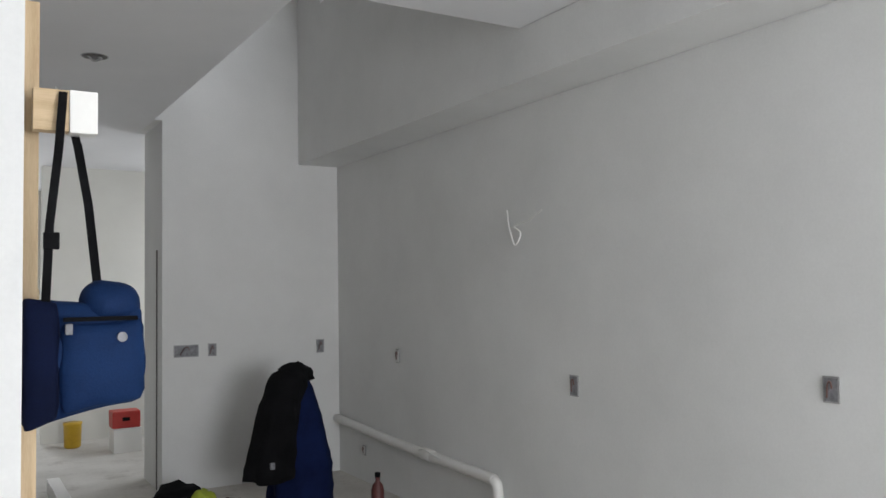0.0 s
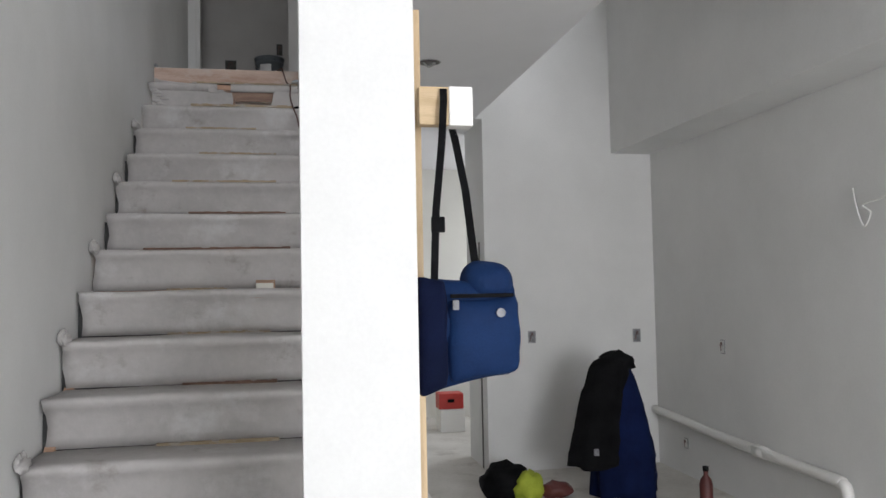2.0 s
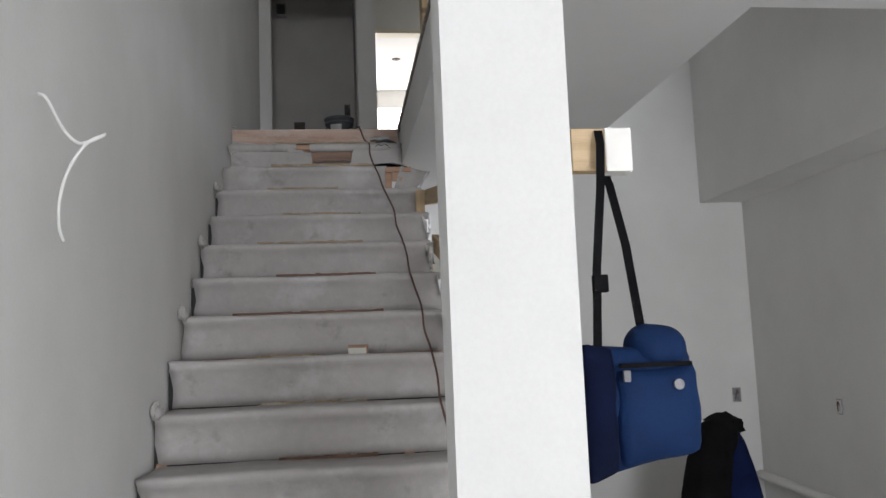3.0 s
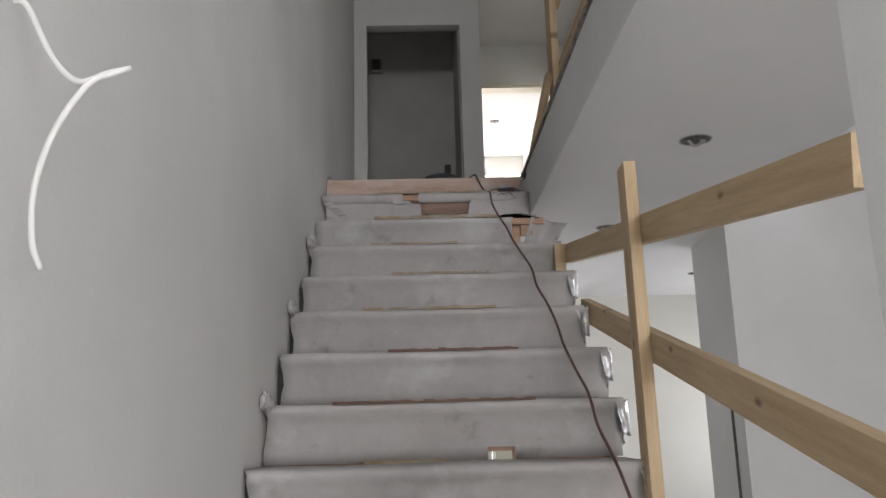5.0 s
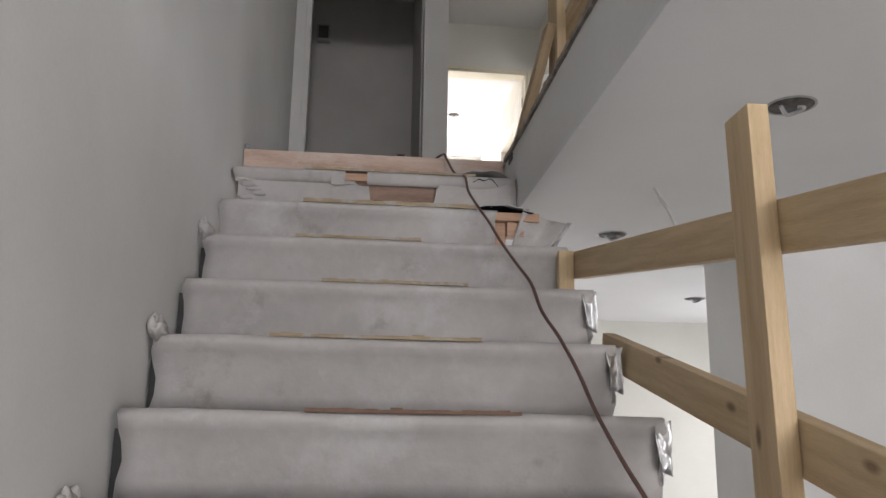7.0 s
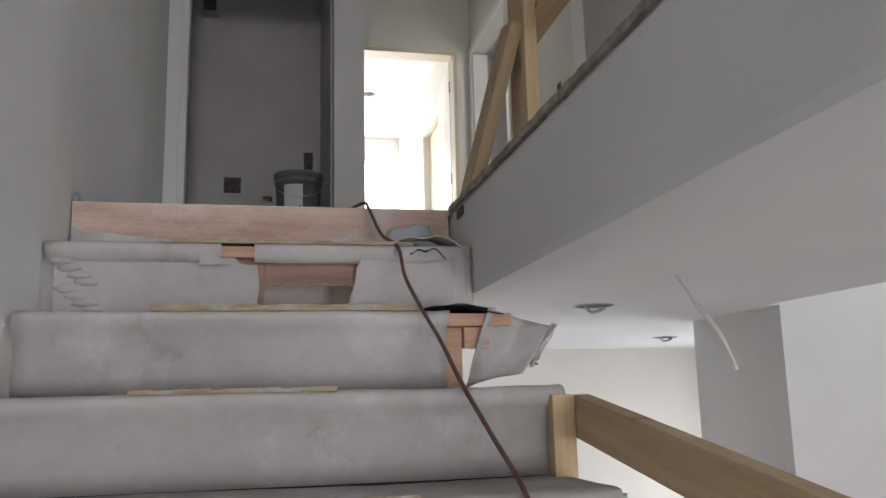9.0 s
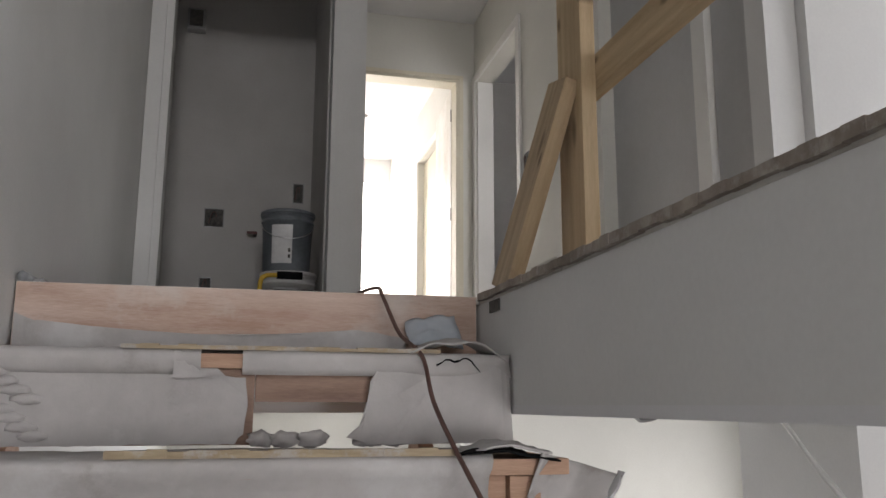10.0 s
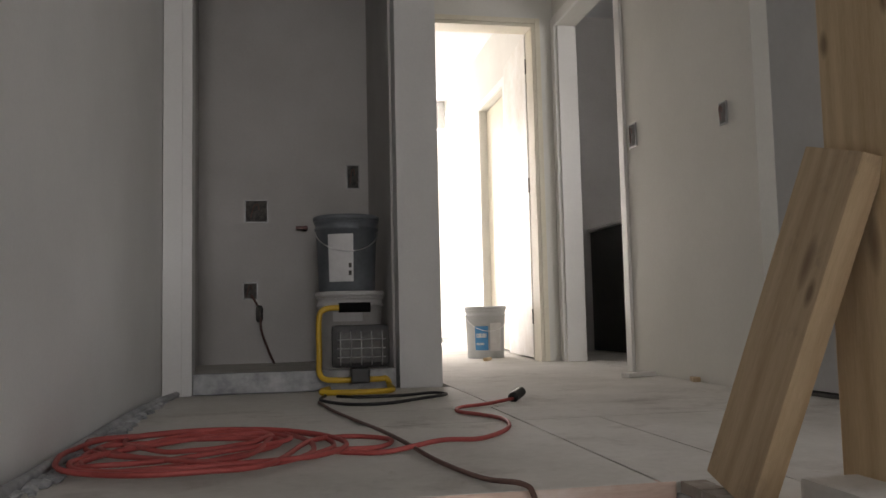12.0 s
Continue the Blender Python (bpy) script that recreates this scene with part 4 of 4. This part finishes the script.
boxes("hinge", BOXDARK, (-0.008, 0.004, -0.03, 0.002, 1.76, 1.85), parent=bd)
cd = structure(new("door_bedroom_closet"), "cream closet door in the bedroom", "door")
boxes("door_leaf", CREAMTRIM, (HX + 0.05, HX + 0.08, 4.60, 5.295, UP + 0.01, UP + 1.97), bevel=0.003, parent=cd)
ud = structure(new("door_upper_closet"), "plain grey-white sliding closet door, closed", "door")
boxes("door_leaf", GREYDOOR, (2.125, 2.160, 0.545, 1.335, UP + 0.018, UP + 2.03), bevel=0.003, parent=ud)
boxes("side_panel", GREYDOOR, (2.125, 2.160, 0.215, 0.438, UP + 0.012, UP + 2.03), bevel=0.003, parent=ud)
# dark strip standing in for the shadow gap below the door
boxes("floor_track", BOXDARK, (2.118, 2.166, 0.545, 1.335, UP + 0.001, UP + 0.012), parent=ud)
electric_box("switch_box", HX - 0.004, 2.258, 3.95, 0.075, 0.11, "x-", "open switch box in the hall wall")
electric_box("switch_box", HX - 0.004, 1.453, 3.855, 0.05, 0.085, "x-", "open switch box in the hall wall near the closet")
electric_box("outlet_box", 0.31, 3.046, 3.693, 0.12, 0.12, "y-", "square electrical box in the closet wall")
electric_box("outlet_box", 0.812, 3.046, 3.878, 0.07, 0.13, "y-", "black electrical box in the closet wall")
electric_box("outlet_box", 0.278, 3.046, 3.28, 0.075, 0.09, "y-", "outlet with a plugged cord in the closet")
tagged(tube("closet_cord", [(0.283, 3.03, 3.26), (0.325, 3.0, 3.18), (0.335, 2.97, 3.08), (0.37, 2.93, 2.98), (0.40, 2.86, 2.918)], 0.006, BROWNCORD), "brown cord hanging from the closet outlet", "cord")
pg = tagged(new("cord_connector"), "dark cord connector hanging in the closet", "connector")
lathe("connector_body", [(0.012, 0), (0.018, 0.015), (0.018, 0.07), (0.010, 0.085)], BOXDARK, pg, (0.325, 3.0, 3.12), sides=16)
vl = tagged(new("gas_valve"), "small brass shut-off valve on the closet wall", "valve")
tube("stem", [(0.56, 3.05, 3.60), (0.56, 2.99, 3.60)], 0.012, BOXDARK, vl, sides=12)
boxes("lever", DARKRED, (0.51, 0.57, 2.975, 2.99, 3.592, 3.608), bevel=0.003, parent=vl)
mb = tagged(new("vent_box"), "grey metal box high in the closet", "metal box")
boxes("shell", GREYMETAL, (0.085, 0.195, 2.97, 3.046, 4.885, 5.02), bevel=0.004, parent=mb)
boxes("cover", BOXDARK, (0.10, 0.18, 2.962, 2.969, 4.90, 5.005), parent=mb)
structure(boxes("closet_curb", STONE, (CX0 + 0.002, CX1 - 0.014, CY + 0.01, CY + 0.07, UP, UP + 0.08), bevel=0.006), "grey marbled curb across the closet", "curb")
structure(boxes("closet_floor", SUBFLOOR, (0.022, CX1 - 0.014, CY + 0.112, 3.048, UP, UP + 0.06)), "dusty raised closet floor", "floor")


def bucket(x, y, z, r, h, shell, label, band=None, handle=True, patch_colours=()):
    ob = tagged(new("paint_bucket"), label, "bucket", "buckets upstairs")
    ob.location = (x, y, z)
    lathe("shell", [(r * 0.86, 0.0), (r * 0.88, 0.004), (r * 0.95, h * 0.80), (r * 1.0, h * 0.805), (r * 1.0, h * 0.84), (r * 0.965, h * 0.845), (r * 0.97, h * 0.90), (r * 1.01, h * 0.905), (r * 1.01, h * 0.93), (r * 0.97, h * 0.935)], shell, ob)
    lathe("lid", [(r * 1.03, h * 0.936), (r * 1.04, h * 0.94), (r * 1.04, h * 0.985), (r * 1.0, h), (r * 0.93, h), (r * 0.92, h * 0.98)], shell, ob)
    if handle:
        tube("handle", [(r * 0.99 * math.cos(a), r * 0.99 * math.sin(a), h * 0.82 - 0.10 * math.sin((a + math.pi) )) for a in [-math.pi + math.pi * k / 10 for k in range(11)]], 0.0025, FOIL, ob, sides=6)
    for k, (a0, a1, z0, z1, mat) in enumerate(patch_colours):
        bm = bmesh.new()
        n = 10
        lo = [bm.verts.new(((r * (0.88 + 0.07 * z0 / 0.8) + 0.0025) * math.cos(a0 + (a1 - a0) * i / n), (r * (0.88 + 0.07 * z0 / 0.8) + 0.0025) * math.sin(a0 + (a1 - a0) * i / n), h * z0)) for i in range(n + 1)]
        hi = [bm.verts.new(((r * (0.88 + 0.07 * z1 / 0.8) + 0.0025) * math.cos(a0 + (a1 - a0) * i / n), (r * (0.88 + 0.07 * z1 / 0.8) + 0.0025) * math.sin(a0 + (a1 - a0) * i / n), h * z1)) for i in range(n + 1)]
        for i in range(n):
            bm.faces.new((lo[i], lo[i + 1], hi[i + 1], hi[i]))
        part("label", bm, mat, ob)
    return ob


pi = math.pi
bucket(1.737, 3.98, UP, 0.135, 0.335, PALEGREY, "pale grey paint bucket with a blue label", patch_colours=(
    (-pi * 0.75, -pi * 0.53, 0.16, 0.62, BLUELABEL), (-pi * 0.50, -pi * 0.28, 0.14, 0.68, PAPER), (-pi * 0.73, -pi * 0.56, 0.40, 0.48, PAPER), (-pi * 0.73, -pi * 0.60, 0.26, 0.30, PAPER)))
bucket(0.735, 2.30, UP + 0.06, 0.144, 0.335, PALEWHITE, "white plastic bucket in the closet", handle=False, patch_colours=((-pi * 0.7, -pi * 0.4, 0.62, 0.74, PAPER),))
bucket(0.722, 2.30, UP + 0.396, 0.138, 0.325, SLATE, "grey paint bucket stacked on a white bucket", patch_colours=(
    (-pi * 0.72, -pi * 0.45, 0.12, 0.74, PAPER), (-pi * 0.50, -pi * 0.47, 0.30, 0.36, BOXDARK), (-pi * 0.50, -pi * 0.47, 0.20, 0.26, BOXDARK)))

wl = tagged(new("work_light"), "yellow-framed halogen work light on the floor", "work light")
tube("tube_frame", [(0.77, 1.86, 3.172), (0.66, 1.86, 3.172), (0.605, 1.86, 3.165), (0.585, 1.86, 3.13), (0.585, 1.86, 3.00), (0.585, 1.86, 2.93), (0.605, 1.85, 2.905), (0.66, 1.84, 2.90), (0.80, 1.84, 2.90), (0.835, 1.84, 2.90), (0.845, 1.82, 2.875), (0.83, 1.74, 2.864), (0.62, 1.74, 2.864), (0.59, 1.80, 2.864), (0.62, 1.90, 2.864)], 0.011, YELLOW, wl, "yellow steel tube stand", sides=10)
tube("grip", [(0.66, 1.86, 3.172), (0.78, 1.86, 3.172)], 0.019, BLACKCLOTH, wl, "black foam grip", smooth_path=False, sides=12)
boxes("lamp_housing", BLACKPLASTIC, (0.632, 0.848, 1.83, 1.905, 2.945, 3.105), bevel=0.018, parent=wl)
boxes("lens", GLASSGREY, (0.655, 0.825, 1.822, 1.829, 2.962, 3.075), bevel=0.002, parent=wl)
boxes("knob", BLACKPLASTIC, (0.70, 0.77, 1.80, 1.87, 2.888, 2.944), bevel=0.008, parent=wl)
for k in range(5):
    tube("guard_wire", [(0.662 + 0.039 * k, 1.815, 2.955), (0.662 + 0.039 * k, 1.808, 3.02), (0.662 + 0.039 * k, 1.815, 3.082)], 0.0025, GREYMETAL, wl, sides=6)
for k in range(3):
    tube("guard_wire", [(0.650, 1.815, 2.985 + 0.033 * k), (0.74, 1.806, 2.985 + 0.033 * k), (0.832, 1.815, 2.985 + 0.033 * k)], 0.0025, GREYMETAL, wl, sides=6)
F = UP + 0.006
tagged(tube("power_cable", [(0.60, 1.72, F), (0.58, 1.56, F), (0.66, 1.40, F), (0.78, 1.38, F), (0.92, 1.50, F), (1.02, 1.60, F), (0.98, 1.68, F), (0.86, 1.62, F), (0.72, 1.62, F), (0.64, 1.68, F)], 0.0055, BLACKPLASTIC), "black cord looped on the floor", "cord")

# extension cords
tagged(tube("extension_cable", [(px + (0.006 * math.sin(i * 2.1) if i > 9 else 0) - 0.0035 * max(0, i - 15), py, pz) for i, (px, py, pz) in enumerate([(0.57, 1.50, F), (0.60, 1.25, F), (0.65, 0.98, F), (0.69, 0.74, F + 0.004), (0.722, 0.50, F + 0.006), (0.755, 0.30, F), (0.80, 0.11, F), (0.845, 0.01, F + 0.006), (0.857, -0.02, F - 0.02), (0.88, -0.13, 2.735), (0.90, -0.266, 2.677), (0.908, -0.393, 2.577), (0.916, -0.520, 2.487), (0.937, -0.647, 2.387), (0.96, -0.774, 2.297), (0.98, -0.901, 2.197), (1.0, -1.028, 2.107), (1.015, -1.155, 2.007), (1.03, -1.282, 1.917), (1.042, -1.409, 1.817), (1.055, -1.536, 1.727), (1.067, -1.663, 1.627), (1.08, -1.790, 1.537), (1.090, -1.917, 1.437), (1.1, -2.044, 1.347), (1.107, -2.171, 1.247), (1.115, -2.298, 1.157), (1.123, -2.425, 1.057), (1.13, -2.552, 0.967)])], 0.0048, BROWNCORD), "brown extension cord running down the stairs", "cord")
coil = []
rng = random.Random(4)
for k in range(92):
    a = 2 * pi * k / 13.0 + 0.3 * math.sin(k * 0.19)
    grow = 0.66 + 0.34 * math.sin(k * 0.29 + 1.0)
    cx, cy = 0.285 + 0.025 * math.sin(k * 0.11), 0.565 + 0.04 * math.cos(k * 0.17)
    u, v = grow * 0.31 * math.cos(a), (0.17 + 0.07 * math.sin(k * 0.23)) * math.sin(a)
    x, yv = cx + u * 0.80 + v * 0.75, cy - u * 0.62 + v * 0.95
    coil.append((max(0.03, x), yv, F + 0.002 + 0.010 * (k / 92) + 0.007 * rng.random()))
coil += [(0.52, 0.56, F + 0.012), (0.62, 0.68, F), (0.70, 0.60, F), (0.66, 0.50, F), (0.55, 0.50, F), (0.66, 0.43, F), (0.79, 0.46, F + 0.014), (0.90, 0.55, F), (1.0, 0.69, F), (1.035, 0.86, F), (1.0, 0.98, F), (0.955, 1.08, F), (0.985, 1.18, F), (1.08, 1.24, F), (1.19, 1.32, F + 0.005)]
red = tagged(new("red_extension_cord"), "tangled red extension cord coiled on the floor", "extension cord")
tube("cord", coil, 0.0056, REDCORD, red, sides=7)
tube("plug", [(1.185, 1.315, F + 0.008), (1.205, 1.340, F + 0.014), (1.230, 1.375, F + 0.02)], 0.017, BLACKPLASTIC, red, "black rubber plug", sides=12)

vn = tagged(new("bathroom_vanity"), "black bathroom vanity cabinet", "vanity")
boxes("cabinet", BLACKPLASTIC, (2.64, 3.28, 2.3, 4.6, UP + 0.01, UP + 0.86), bevel=0.004, parent=vn)
boxes("top", TRIM, (2.62, 3.29, 2.28, 4.62, UP + 0.862, UP + 0.885), bevel=0.004, parent=vn)
for k, (x, y, a, w, d) in enumerate(((1.96, 2.08, 20, 0.16, 0.05), (1.66, 3.62, 60, 0.09, 0.03), (2.05, 1.75, 75, 0.06, 0.03))):
    ob = boxes("wood_offcut", TRIM if k == 0 else PINE, (-w / 2, w / 2, -d / 2, d / 2, 0.0, 0.018), bevel=0.003)
    ob.matrix_world = pose(x, y, UP + 0.001, 0, 0, a)
    tagged(ob, "small wooden offcut lying on the landing floor", "offcut")
rubble = bmesh.new()
for k in range(160):
    yv = 0.05 + 1.85 * rng.random()
    s = 0.006 + 0.012 * rng.random()
    xx = 0.02 + 0.035 * rng.random() ** 2
    r = bmesh.ops.create_icosphere(rubble, subdivisions=1, radius=s)
    for v in r["verts"]:
        v.co = Vector((v.co.x * (0.6 + rng.random()), v.co.y * 1.6, v.co.z * 0.6)) + Vector((xx, yv, UP + s * 0.35))
tagged(part("plaster_debris", rubble, STONE), "grey plaster debris along the wall foot", "debris", kind="stuff")
tagged(tube("wall_foam", [(0.016, 0.02, UP + 0.012), (0.02, 0.5, UP + 0.014), (0.014, 1.1, UP + 0.012), (0.03, 1.6, UP + 0.014), (0.06, 1.93, UP + 0.012)], 0.012, STONE), "grey sealing cord along the wall foot", "cord")

# plywood sheets of the upper floor
deck = structure(new("upper_floor"), "dusty white subfloor sheets of the landing", "floor")
for x0, x1, y0, y1 in ((0.003, 1.080, 0.024, 0.868), (0.003, 1.080, 0.874, 1.20), (1.086, 1.30, 0.024, 0.868), (1.304, 2.22, -0.55, 0.868), (1.086, 2.22, 0.874, 1.20), (WF + 0.002, 2.22, -3.0, -0.554), (WF + 0.002, 2.22, -8.4, -3.004), (0.003, 1.105, 1.204, 1.956), (1.109, 2.145, 1.204, 2.40), (1.115, 2.145, 2.404, 4.8), (0.003, 2.145, 4.804, 6.89), (2.149, 3.298, 1.524, 4.775), (0.003, 1.111, 3.494, 4.8)):
    boxes("floor_sheet", SUBFLOOR, (x0, x1, y0, y1, UP - 0.021, UP), bevel=0.002, parent=deck)
boxes("floor_sheet", SUBFLOOR, (WF + 0.002, 1.30, -0.55, 0.020, UP - 0.021, UP), bevel=0.002, parent=deck)

# chipped wooden lip along the open edge
lip = bmesh.new()
steps = 150
for i in range(steps):
    y0, y1 = -5.2 + 5.2 * i / steps, -5.2 + 5.2 * (i + 1) / steps
    a = noise.noise(Vector((i * 0.37, 1.7, 0.0)))
    b = noise.noise(Vector((i * 0.61, 4.2, 0.0)))
    add_box(lip, WF - 0.010 - 0.004 * b, WF + 0.030 + 0.012 * a, y0, y1, UP - 0.015 + 0.005 * a, UP + 0.003 + 0.003 * b)
structure(part("edge_lip", lip, EDGEWOOD), "chipped dusty brown lip of the upper floor", "floor edge")

structure(boxes("edge_notch", BOXDARK, (WF - 0.005, WF - 0.002, -0.165, -0.085, UP - 0.055, UP - 0.026)), "dark notch cut in the upper floor edge", "notch")

# small pieces belong to the part they sit on
HOLDERS = {"zip": "front_pocket", "zip_pull": "front_pocket", "badge": "front_pocket", "strap_slider": "strap", "hinge": "door_leaf", "latch": "case_body",
           "cuff_patch": "dark_sleeve", "label": "shell", "handle": "shell", "lens": "lamp_housing", "guard_wire": "lamp_housing", "grip": "tube_frame", "plug": "cord"}
for thing in (bag, bd, rb, coat, wl, red, *[ob for ob in bpy.data.objects if ob.name.startswith("paint_bucket")]):
    pieces = list(thing.children)
    for piece in pieces:
        holder = HOLDERS.get(piece.name.split(".")[0])
        for other in pieces:
            if holder and other.name.split(".")[0] == holder:
                piece.parent = other
                break
